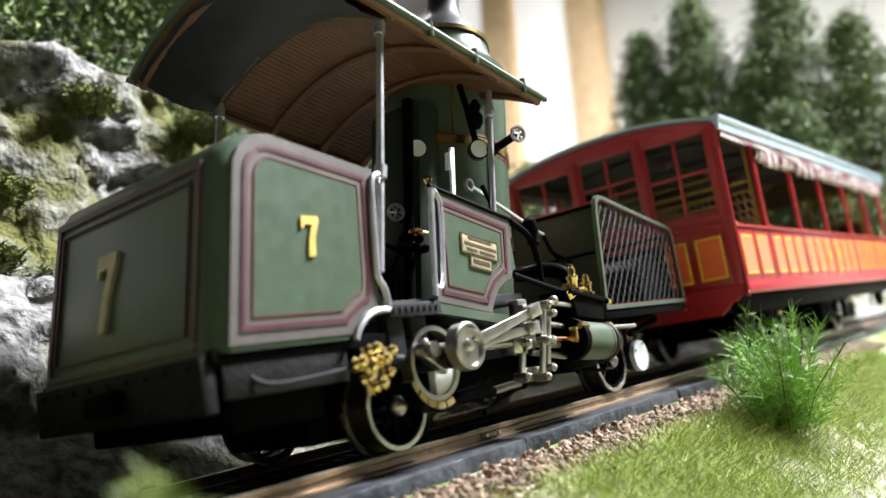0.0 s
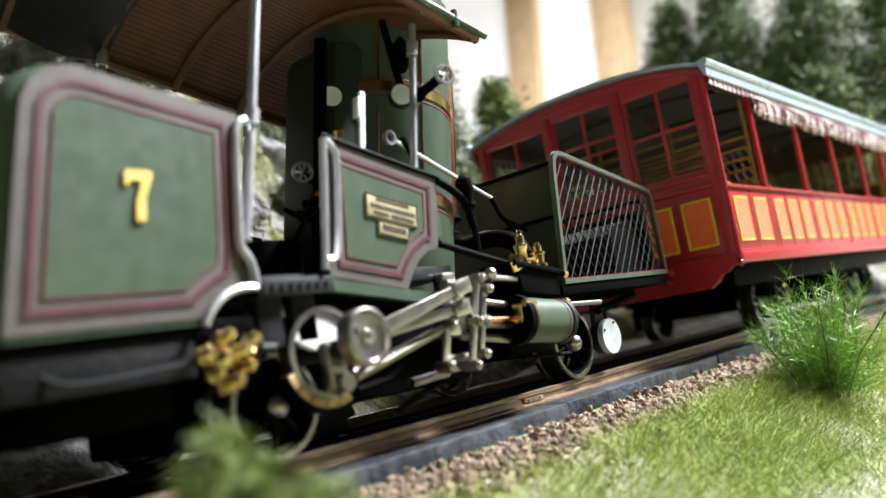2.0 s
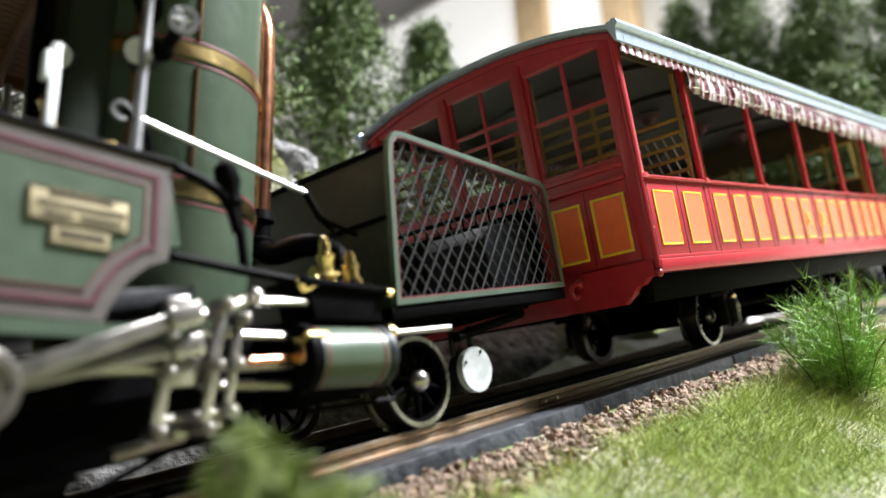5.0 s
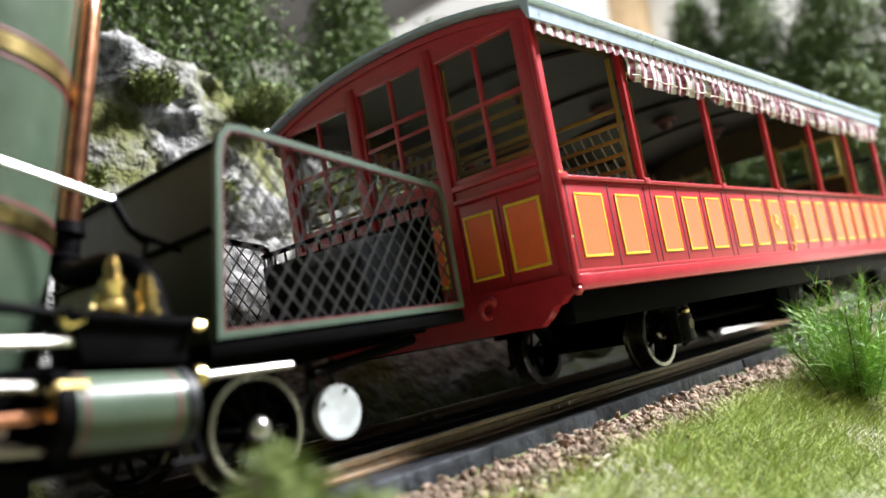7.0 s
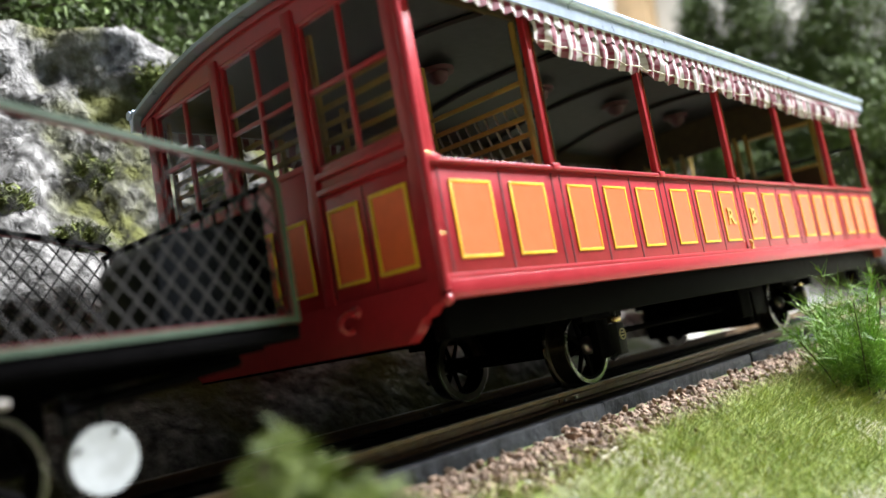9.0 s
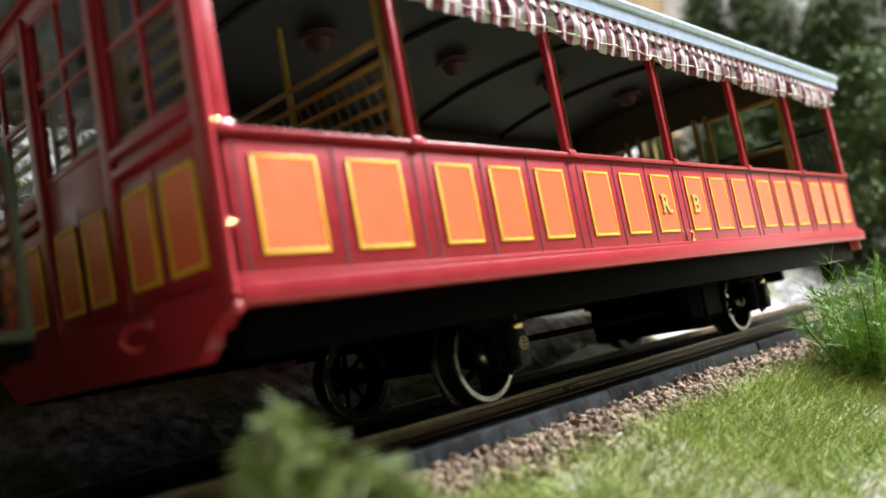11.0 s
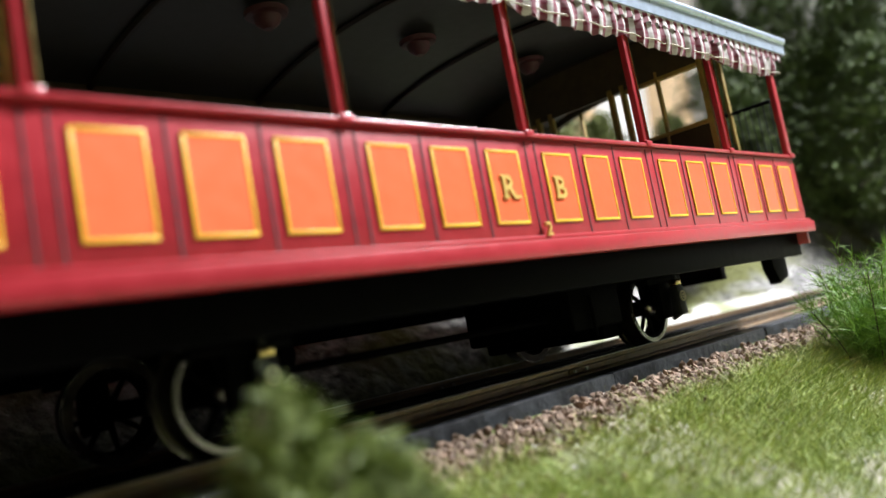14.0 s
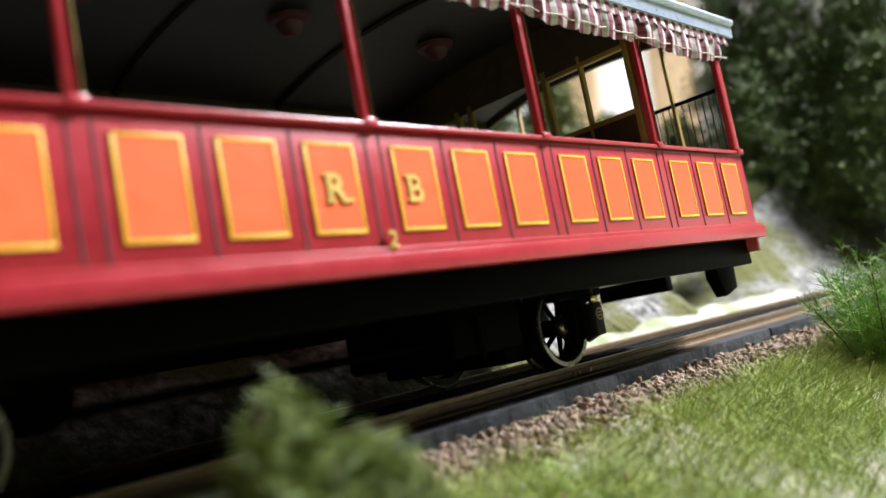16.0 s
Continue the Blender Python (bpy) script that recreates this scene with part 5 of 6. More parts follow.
        ball(bm, (-58.2 + 4.3 * math.cos(a), -29.9, 10.0 + 4.3 * math.sin(a)), 0.4, n=6)
    tube(bm, [(-62.5, -27, 14), (-62, -27, 20.5)], 0.8, 8)
    part("plate_stem", bm, SOOT, disc)
    # brass injector and its rail by the front wheel
    bm = B()
    for x, y, z, r in ((-196, -35, 19.5, 2.0), (-193, -36, 20.5, 1.6), (-199, -35, 20.5, 1.7), (-196, -36.5, 23, 1.3), (-195, -36, 15.5, 1.5), (-190.5, -35.5, 22, 1.4), (-192, -35.5, 17.5, 1.2), (-198.5, -36, 17.2, 1.3)):
        lathe(bm, (x, y, z), (0.3, -1, 0.2), [(0, r * 0.7), (0.8, r), (1.6, r * 0.6), (2.6, r * 0.95), (3.4, r * 0.5)], 10)
    tube(bm, [(-200, -35.5, 19.8), (-189, -35.5, 20.4)], 1.0, 8)
    tube(bm, [(-196, -35.5, 24), (-195.6, -35.5, 14)], 0.9, 8)
    parts("injector", bm, BRASS, loco, "brass injector valve below the tank")
    bm = B()
    tube(bm, [(-223, -32, 21.5), (-221.5, -34, 19.5), (-216, -34.5, 19.0), (-200, -35, 20.0)], 0.45, 8, 1)
    ball(bm, (-187.6, -35.5, 21.6), 1.1, n=8)
    cone(bm, (-189, -35.5, 21), (-183.5, -34.5, 20.6), 0.8, n=8)
    parts("handrail", bm, SOOT, loco)
    # cog wheel and rack pinion in the dark below
    bm = B()
    n = 28
    pts = [((9.5 if k % 4 < 2 else 8.2) * math.cos(k * math.pi / n), (9.5 if k % 4 < 2 else 8.2) * math.sin(k * math.pi / n)) for k in range(2 * n)]
    prism(bm, pts, -6, 6)
    cog = part("cog_wheel", bm, SOOT, loco)
    cog.location = (-150 * MM, 0, 8.5 * MM)
    MOVING.append((cog, "roll", 9.0))


ENDZ = 48.6


def platform(loco):
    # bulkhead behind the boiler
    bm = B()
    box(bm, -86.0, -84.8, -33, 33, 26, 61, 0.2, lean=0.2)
    bulk = part("bulkhead", bm, SHADEGREEN, loco, "green bulkhead of the luggage platform, darkened for shade")
    bm = B()
    box(bm, -79.6, -78.0, -33.4, 33.4, 60.6, 61.8, 0.3)
    box(bm, -83.2, -82.0, -32.6, 33, 45.0, 45.9, 0.2)
    part("bulkhead_rail", bm, BLACK, bulk)
    bm = B()
    box(bm, -86.5, -22.5, -34, 34, 23.4, 26.2, 0.3)
    part("platform_floor", bm, BLACK, loco, "black luggage platform")
    outline = [(-85.2, 26.4), (-80.6, 58.0), (-79.4, 62.4), (-77.2, 64.3), (-74.6, 64.3), (-25.4, 55.2), (-23.4, 54.2), (-22.4, 51.6), (-22.4, 26.4)]
    for s in (-1, 1):
        bm = B()
        loop_strip(bm, outline, 0.0, 1.15, s * 33.4, 1.0, 1)
        loop_strip(bm, outline, 0.0, 1.15, s * 33.4, -0.6, 1)
        # far gate takes darker frame and wire colours, standing in for its shade
        gate = part("mesh_gate", bm, GREENGREY if s < 0 else BLACK, loco, "grey-green framed wire mesh gate" if s < 0 else "wire mesh gate coloured dark for the shaded far side")
        bm = B()
        loop_strip(bm, outline, 1.15, 1.5, s * 33.4, 0.9, 1)
        part("gate_line", bm, PINK, gate)
        bm = B()
        lattice(bm, inset(outline, 1.2), 4.05, 0.22, s * 33.4, 1.28)
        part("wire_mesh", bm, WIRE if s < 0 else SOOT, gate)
    # end wall of the platform with its rail, and a trunk before it
    bm = B()
    box(bm, -26.0, -24.6, -31, 33, 26.2, ENDZ, 0.3)
    part("platform_end", bm, BLACK, loco, "black end wall of the luggage platform")
    bm = B()
    tube(bm, [(-25.3, 33, ENDZ + 3.2), (-25.3, -31, ENDZ + 3.2)], 0.7, 8)
    for k in range(14):
        tube(bm, [(-25.3, -30.5 + k * 4.85, ENDZ - 0.2), (-25.3, -30.5 + k * 4.85, ENDZ + 3.2)], 0.35, 6)
    parts("end_rail", bm, BLACK, loco)
    bm = B()
    prism(bm, [(-46, 26.2), (-28, 26.2), (-28, 41.5), (-30, 44.4), (-33, 45.4), (-42, 44.6), (-46, 41.0)], -29, -8, 0.6)
    part("trunk", bm, TRUNK, loco, "dark grey metal trunk")


def locomotive():
    loco = thing("rack_locomotive", "green model rack steam locomotive with upright boiler", "locomotive")
    tank(loco)
    cab(loco)
    canopy(loco)
    boiler(loco)
    running_gear(loco)
    platform(loco)
    return loco


PLATE = material("dull_brass_and_shaded_gold", (0.4, 0.34, 0.21), 0.45, 0.4, vary=0.2)
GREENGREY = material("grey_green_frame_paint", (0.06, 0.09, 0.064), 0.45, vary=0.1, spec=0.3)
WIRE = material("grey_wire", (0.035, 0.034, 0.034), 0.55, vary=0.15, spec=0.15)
# darker copy of the green: shade on bulkhead and firebox put into the colour
SHADEGREEN = material("shaded_green_paint", (0.026, 0.034, 0.025), 0.45, vary=0.12, spec=0.2)
TRUNK = material("slate_grey_paint", (0.011, 0.0125, 0.016), 0.5, vary=0.2, spec=0.06)


# ---- the layout ----
def ground_z(x, y):
    ys = [-900, -300, -150, -110, -85, -71, -62, -57, -51, -40, -36, 40, 55, 80, 900]
    zs = [-130, -82, -52, -37, -26, -19.6, -14.6, -12.6, -11.2, -8.6, -7.6, -8.2, -6, 2, 60]
    z = float(np.interp(y, ys, zs))
    if y < -48:
        k = min(1.0, (-48 - y) / 20)
        z += k * (1.6 * noise.noise((x * 0.05, y * 0.05, 0)) + 0.7 * noise.noise((x * 0.16, y * 0.16, 4)))
    return z


PLASTER = material("pale_plaster_earth", (0.42, 0.38, 0.32), 0.9, vary=0.25, scale=90, bump=0.6, bump_scale=500, second=(0.11, 0.15, 0.03), second_scale=22, lo=0.42, hi=0.52)
GRASS = vary_pieces(material("static_grass_fibre", (0.3, 0.4, 0.095), 0.7, vary=0.2, bump=0), (0.4, 0.5, 0.4), (1.4, 1.22, 1.05))
STRAW = vary_pieces(material("dry_grass_fibre", (0.48, 0.5, 0.2), 0.7, vary=0.2, bump=0), (0.6, 0.6, 0.5), (1.2, 1.15, 1.0))
STONE = vary_pieces(material("brown_ballast_stone", (0.225, 0.17, 0.125), 0.85, vary=0.3, scale=700, bump=0.5), (0.45, 0.42, 0.4), (1.3, 1.2, 1.15))
STONE_P = vary_pieces(material("single_ballast_stone", (0.23, 0.17, 0.122), 0.85, vary=0.3, scale=700, bump=0.5), (0.5, 0.46, 0.44), (1.3, 1.2, 1.15), True)
ROCK = material("grey_model_rock", (0.185, 0.18, 0.172), 0.85, vary=0.8, scale=210, bump=1.0, bump_scale=170, dist=0.006, second=(0.085, 0.088, 0.02), second_scale=17, lo=0.46, hi=0.56, spec=0.3)
SHRUB = vary_pieces(material("green_shrub_fibre", (0.16, 0.215, 0.045), 0.65, vary=0.2, bump=0), (0.5, 0.55, 0.4), (1.25, 1.2, 1.0))
BRIGHT = vary_pieces(material("bright_green_fibre", (0.21, 0.4, 0.07), 0.6, vary=0.2, bump=0), (0.5, 0.55, 0.4), (1.2, 1.15, 1.0))
NEEDLE = vary_pieces(material("dark_conifer_foliage", (0.085, 0.128, 0.032), 0.75, vary=0.3, bump=0), (0.5, 0.5, 0.5), (1.4, 1.4, 1.2))
LEAF = vary_pieces(material("olive_foliage", (0.12, 0.15, 0.03), 0.75, vary=0.3, bump=0), (0.5, 0.5, 0.45), (1.4, 1.35, 1.2))
BARK = material("brown_twig_bark", (0.07, 0.05, 0.035), 0.85, vary=0.3)
HUSK = material("brown_seed_husk", (0.14, 0.09, 0.04), 0.8, vary=0.3)
CHIP = material("pale_plaster_chip", (0.6, 0.57, 0.52), 0.85, vary=0.15)
VERGE = material("pale_plaster_slope", (0.4, 0.385, 0.355), 0.9, vary=0.3, scale=120, bump=0.8, bump_scale=400, second=(0.2, 0.22, 0.12), second_scale=30, lo=0.55, hi=0.66)
PAINTWALL = material("pale_wall_paint", (0.72, 0.7, 0.66), 0.8, vary=0.04, scale=8, bump=0.02)
PINE = material("varnished_pine_frame", (0.78, 0.55, 0.32), 0.5, vary=0.15, scale=30)
GREYWALL = material("grey_ceiling_paint", (0.2, 0.19, 0.19), 0.85, vary=0.05, scale=6, bump=0.02)
# for unseen west and south walls, made dark to hold back fill light
BOUNCECUT = material("dark_bounce_cutter", (0.03, 0.028, 0.026), 0.9, vary=0.1, scale=8)
# emission added to brighten the pale background around the pine posts
GLOWPANEL = bpy.data.materials.new("glowing_pale_panel")
GLOWPANEL.use_nodes = True
GLOWPANEL.node_tree.nodes["Principled BSDF"].inputs["Emission Color"].default_value = (1, 0.98, 0.95, 1)
GLOWPANEL.node_tree.nodes["Principled BSDF"].inputs["Emission Strength"].default_value = 0.45
CARPET = material("grey_floor_covering", (0.06, 0.057, 0.055), 0.9, vary=0.1)


def build_ground():
    bm = B()
    xs = sorted(set(list(np.arange(-480, 900, 12.0)) + [-3000, -1500, 1500, 2080]))
    ys = sorted(set([-900, -500, -300, -220, -180] + list(np.arange(-150, -36, 4.0)) + [-36, -30, 0, 40, 55, 80, 140, 300, 900]))
    vs = [[bm.verts.new((x, y, ground_z(x, y))) for y in ys] for x in xs]
    for a, b in zip(vs, vs[1:]):
        for j in range(len(ys) - 1):
            bm.faces.new((a[j], b[j], b[j + 1], a[j + 1]))
    return single("ground", bm, PLASTER, "pale plaster ground with thin green flock", kind="structure", sharp=180)


def build_track():
    tr = thing("rack_track", "model rack railway track with brown rails on tarred timber", "railway track")
    for s in (-1, 1):
        bm = B()
        y = s * 25.0
        prism_x(bm, [(y - 1.7, -3.6), (y + 1.7, -3.6), (y + 1.7, -3.1), (y + 0.45, -2.7), (y + 0.45, -1.4), (y + 0.95, -1.0), (y + 0.95, -0.15), (y - 0.95, -0.15), (y - 0.95, -1.0), (y - 0.45, -1.4), (y - 0.45, -2.7), (y - 1.7, -3.1)], -500, 1000)
        rail = part("rail", bm, RAIL, tr, "brown model rail with worn bright head")
        bm = B()
        box(bm, -500, 1000, y - 0.75, y + 0.75, -0.15, 0.0, 0.05)
        part("rail_head", bm, SHINE, rail)
        for xj in (172.0, -60.0, 420.0):
            bm = B()
            box(bm, xj - 4.5, xj + 4.5, y - 0.95, y - 0.45, -2.6, -1.4, 0.12)
            plate = part("fishplate", bm, RAIL, rail)
            for k in (-2.6, 2.6):
                bm = B()
                cone(bm, (xj + k, y - 1.5, -2.0), (xj + k, y - 0.9, -2.0), 0.42, n=6)
                part("bolt", bm, SHINE, plate)
        bm = B()
        ya, yb = (-36.4, -23.0) if s < 0 else (23.0, 36.4)
        random.seed(3 + s)
        x = -500.0
        while x < 1000:
            ln = 96.0
            dz = random.uniform(-0.25, 0.1)
            dy = random.uniform(-0.4, 0.4)
            box(bm, x, x + ln - 0.5, ya + dy, yb, -9.4, -3.7 + dz, 0.5)
            x += ln
        parts("long_timber", bm, SLEEPER, tr, "tarred grey timber under the rail")
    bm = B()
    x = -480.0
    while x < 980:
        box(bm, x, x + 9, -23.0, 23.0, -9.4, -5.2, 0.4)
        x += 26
    parts("sleeper", bm, NEARBLACK, tr)
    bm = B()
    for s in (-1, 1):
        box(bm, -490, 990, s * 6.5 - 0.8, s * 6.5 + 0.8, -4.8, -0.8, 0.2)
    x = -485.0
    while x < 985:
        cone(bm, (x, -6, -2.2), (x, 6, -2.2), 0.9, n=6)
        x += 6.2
    part("rack_ladder", bm, NEARBLACK, tr, "dark ladder rack between the rails")
    return tr


def pebble_mesh(seed, r):
    random.seed(seed)
    bm = bmesh.new()
    bmesh.ops.create_icosphere(bm, subdivisions=1, radius=1.0)
    sx, sy, sz = random.uniform(0.8, 1.35), random.uniform(0.7, 1.1), random.uniform(0.5, 0.85)
    for v in bm.verts:
        k = random.uniform(0.78, 1.18)
        v.co = Vector((v.co.x * sx * k, v.co.y * sy * k, v.co.z * sz * k)) * r
    return bm


def build_ballast():
    random.seed(11)
    protos = []
    for k in range(8):
        bm = pebble_mesh(k, 1.0)
        protos.append(([tuple(v.co) for v in bm.verts], [[v.index for v in f.verts] for f in bm.faces]))
        bm.free()
    verts, faces = [], []

    def put(x, y, r, dz):
        pv, pf = random.choice(protos)
        e = Euler((random.uniform(0, 6.3), random.uniform(0, 6.3), random.uniform(0, 6.3))).to_matrix()
        base = len(verts)
        z = ground_z(x, y) + dz
        for p in pv:
            q = e @ Vector(p) * r
            verts.append(((x + q.x) * MM, (y + q.y) * MM, (z + q.z) * MM))
        faces.extend([[base + i for i in f] for f in pf])

    for k in range(7000):
        x = random.uniform(30, 520)
        y = -37.0 - random.triangular(0, 20, 6)
        put(x, y, random.uniform(0.5, 1.35), random.uniform(-0.3, 0.9))
    for k in range(1500):
        put(random.uniform(30, 520), random.uniform(-78, -44), random.uniform(0.3, 0.7), 0.0)
    for k in range(1500):
        put(random.uniform(-300, 520), random.uniform(38, 62), random.uniform(0.8, 1.9), 0.2)
    for k in range(900):
        put(random.uniform(-100, 420), random.uniform(38, 50), random.uniform(0.5, 1.1), 0.0)
    me = bpy.data.meshes.new("ballast")
    me.from_pydata(verts, [], faces)
    me.materials.append(STONE)
    ob = tagged(new("ballast", me), "loose brown crushed stone beside the track", "ballast", kind="stuff")
    ob.matrix_basis = TRACK.copy()
    metas = []
    for k in range(6):
        m2 = mesh_of("stone", pebble_mesh(40 + k, 1.0), STONE_P, 20)
        metas.append(m2)
    for k in range(260):
        st = new("stone", metas[k % 6])
        st.parent = ob
        x = random.uniform(95, 300)
        y = -37.5 - random.triangular(0, 17, 5)
        s = random.uniform(1.0, 1.75)
        st.matrix_basis = Matrix.LocRotScale(Vector((x * MM, y * MM, (ground_z(x, y) + 1.1) * MM)), Euler((random.uniform(0, 6), random.uniform(0, 6), random.uniform(0, 6))), (s, s, s * 0.85))
    return ob


def fibres(name, mat, label, category, places, length, width, spread, seed, bend=0.5, up=1.0, kind="stuff", segs=3):
    """Many thin bent blades; places is a function that gives a root."""
    rnd = np.random.RandomState(seed)
    verts, faces = [], []
    for root in places:
        ln = length * rnd.uniform(0.5, 1.25)
        a = rnd.uniform(0, 2 * math.pi)
        tilt = spread * rnd.uniform(0.1, 1.0)
        d = Vector((math.cos(a) * tilt, math.sin(a) * tilt, up)).normalized()
        side = d.cross(Vector((rnd.uniform(-1, 1), rnd.uniform(-1, 1), 0.2))).normalized() * width
        p = Vector(root)
        base = len(verts)
        sag = Vector((math.cos(a), math.sin(a), -0.4)) * bend * rnd.uniform(0.2, 1.0)
        for k in range(segs + 1):
            u = k / segs
            q = p + d * ln * u + sag * ln * u * u
            w = side * (1 - 0.85 * u)
            verts.append(tuple((q + w) * MM))
            verts.append(tuple((q - w) * MM))
        for k in range(segs):
            faces.append((base + 2 * k, base + 2 * k + 1, base + 2 * k + 3, base + 2 * k + 2))
    me = bpy.data.meshes.new(name)
    me.from_pydata(verts, [], faces)
    me.materials.append(mat)
    ob = new(name, me)
    ob.matrix_basis = TRACK.copy()
    return tagged(ob, label, category, kind=kind)


def build_grass():
    rnd = np.random.RandomState(2)
    roots, dry = [], []
    while len(roots) < 34000:
        x, y = rnd.uniform(40, 460), -52 - abs(rnd.normal(0, 34))
        if y < -150 or (x < 60 and y < -100):
            continue
        patch = noise.noise((x * 0.045, y * 0.06, 9)) + 0.35 * noise.noise((x * 0.15, y * 0.15, 2))
        edge = (-52 - y) / 8
        bare = max(math.exp(-((x - bx) / rx) ** 2 - ((y - by) / ry) ** 2) for bx, by, rx, ry in ((243, -52, 14, 4), (114, -60, 9, 5), (108, -112, 14, 8), (190, -54, 8, 3)))
        if patch < -0.62 or rnd.uniform() < bare * 1.2 or rnd.uniform() > edge + patch * 0.5:
            continue
        roots.append((x, y, ground_z(x, y) - 0.3))
    for k in range(4600):
        x, y = rnd.uniform(60, 420), -54 - abs(rnd.normal(0, 26))
        dry.append((x, y, ground_z(x, y)))
    fibres("grass", GRASS, "short green static grass on the slope", "grass", roots, 7.6, 0.1, 1.3, 4, 0.6)
    fibres("dry_grass", STRAW, "scattered dry straw-coloured grass fibres", "grass", dry, 9.0, 0.075, 1.7, 6, 0.6)
    grn = []
    for k in range(3000):
        x, y = rnd.uniform(250, 560), rnd.uniform(40, 75)
        if noise.noise((x * 0.03, y * 0.05, 1)) > -0.05:
            grn.append((x, y, ground_z(x, y)))
    fibres("verge_grass", GRASS, "short green grass behind the track", "grass", grn, 6.0, 0.12, 1.0, 9, 0.4)


def build_litter():
    """Seed husks and pale chips scattered on the grass."""
    random.seed(31)
    for name, mat, n, r0, r1, label in (("seed_husk", HUSK, 46, 0.5, 1.1, "small brown seed husks on the grass"), ("plaster_chip", CHIP, 26, 0.3, 0.9, "pale plaster chips beside the ballast")):
        bm = B()
        for k in range(n):
            x, y = random.uniform(90, 320), -50 - abs(random.gauss(0, 18))
            r = random.uniform(r0, r1)
            bmesh.ops.create_icosphere(bm, subdivisions=1, radius=r, matrix=Matrix.Translation((x, y, ground_z(x, y) + 1.2)) @ Euler((random.uniform(0, 6), random.uniform(0, 6), 0)).to_matrix().to_4x4() @ Matrix.Diagonal((1.2, 0.8, 0.6, 1)))
        single(name, bm, mat, label, "litter", kind="stuff")


def shrub(name, label, at, height, radius, count, seed, mat, width=0.14, length=9.0, group=""):
    """A wiry shrub: bent stems with many short fibres."""
    rnd = np.random.RandomState(seed)
    sh = thing(name, label, "shrub", group)
    bm = B()
    verts, faces = [], []
    for k in range(count):
        a, rr = rnd.uniform(0, 6.283), radius * rnd.uniform(0.0, 1.0) ** 0.7
        top = Vector((at[0] + rr * math.cos(a), at[1] + rr * math.sin(a), at[2] + height * rnd.uniform(0.45, 1.0) * (1 - 0.35 * (rr / radius) ** 2)))
        root = Vector((at[0] + rr * 0.35 * math.cos(a), at[1] + rr * 0.35 * math.sin(a), at[2] - 1))
        mid = root.lerp(top, 0.5) + Vector((rnd.uniform(-1, 1), rnd.uniform(-1, 1), 0.5)) * radius * 0.12
        if k < 26:
            tube(bm, [root, mid, top], 0.22, 5)
        for j in range(26):
            u = rnd.uniform(0.12, 1.0)
            p = root.lerp(mid, u * 2) if u < 0.5 else mid.lerp(top, u * 2 - 1)
            d = Vector((rnd.normal(0, 0.8), rnd.normal(0, 0.8), rnd.uniform(0.1, 1.3))).normalized()
            ln = length * rnd.uniform(0.3, 1.0)
            side = d.cross(Vector((rnd.uniform(-1, 1), rnd.uniform(-1, 1), rnd.uniform(-1, 1)))).normalized() * width
            base = len(verts)
            sag = Vector((d.x, d.y, -0.3)) * 0.3
            for q in range(3):
                v = q / 2
                c = p + d * ln * v + sag * ln * v * v
                verts.append(tuple((c + side * (1 - 0.8 * v)) * MM))
                verts.append(tuple((c - side * (1 - 0.8 * v)) * MM))
            faces += [(base, base + 1, base + 3, base + 2), (base + 2, base + 3, base + 5, base + 4)]
    part("branching", bm, BARK, sh)
    me = bpy.data.meshes.new("foliage")
    me.from_pydata(verts, [], faces)
    me.materials.append(mat)
    fo = new("foliage", me)
    fo.parent = sh
    return sh


def wiry(name, label, at, height, radius, count, seed):
    """An open shrub of upright strands that fan out, with fine fibres along them."""
    rnd = np.random.RandomState(seed)
    sh = thing(name, label, "shrub")
    at = Vector(at)
    bm = B()
    verts, faces = [], []

    def strip(p, d, ln, w, sag):
        side = d.cross(Vector(rnd.normal(0, 1, 3))).normalized() * w
        base = len(verts)
        for q in range(4):
            v = q / 3
            c = p + d * ln * v + sag * ln * v * v
            verts.append(tuple((c + side * (1 - 0.8 * v)) * MM))
            verts.append(tuple((c - side * (1 - 0.8 * v)) * MM))
        for q in range(3):
            faces.append((base + 2 * q, base + 2 * q + 1, base + 2 * q + 3, base + 2 * q + 2))

    for k in range(count):
        a = rnd.uniform(0, 6.283)
        lean = rnd.uniform(0.0, 0.62)
        d = Vector((math.cos(a) * lean, math.sin(a) * lean, 1)).normalized()
        root = at + Vector((math.cos(a), math.sin(a), 0)) * rnd.uniform(0, radius * 0.45)
        ln = height * rnd.uniform(0.4, 1.02) * (1 - 0.35 * lean)
        bow = Vector((math.cos(a), math.sin(a), 0)) * rnd.uniform(-0.1, 0.2) * ln
        if k < 16:
            tube(bm, [root, root + d * ln * 0.5, root + d * ln + bow], 0.2, 5)
        for j in range(70):
            u = rnd.uniform(0.08, 1.0)
            p = root + d * ln * u + bow * u * u
            e = (d * rnd.uniform(0.5, 1.4) + Vector(rnd.normal(0, 0.6, 3))).normalized()
            strip(p, e, rnd.uniform(2.5, 8.0), 0.13, Vector((e.x, e.y, -0.5)) * rnd.uniform(0, 0.35))
    tube(bm, [at + Vector((4, -6, 8)), at + Vector((14, -8, 14)), at + Vector((26, -9, 13)), at + Vector((32, -9, 16))], 0.3, 5)
    tube(bm, [at + Vector((-2, -6, 12)), at + Vector((6, -8, 26)), at + Vector((10, -8, 34))], 0.3, 5)
    parts("twig", bm, BARK, sh)
    me = bpy.data.meshes.new("foliage")
    me.from_pydata(verts, [], faces)
    me.materials.append(BRIGHT)
    fo = new("foliage", me)
    fo.parent = sh
    return sh


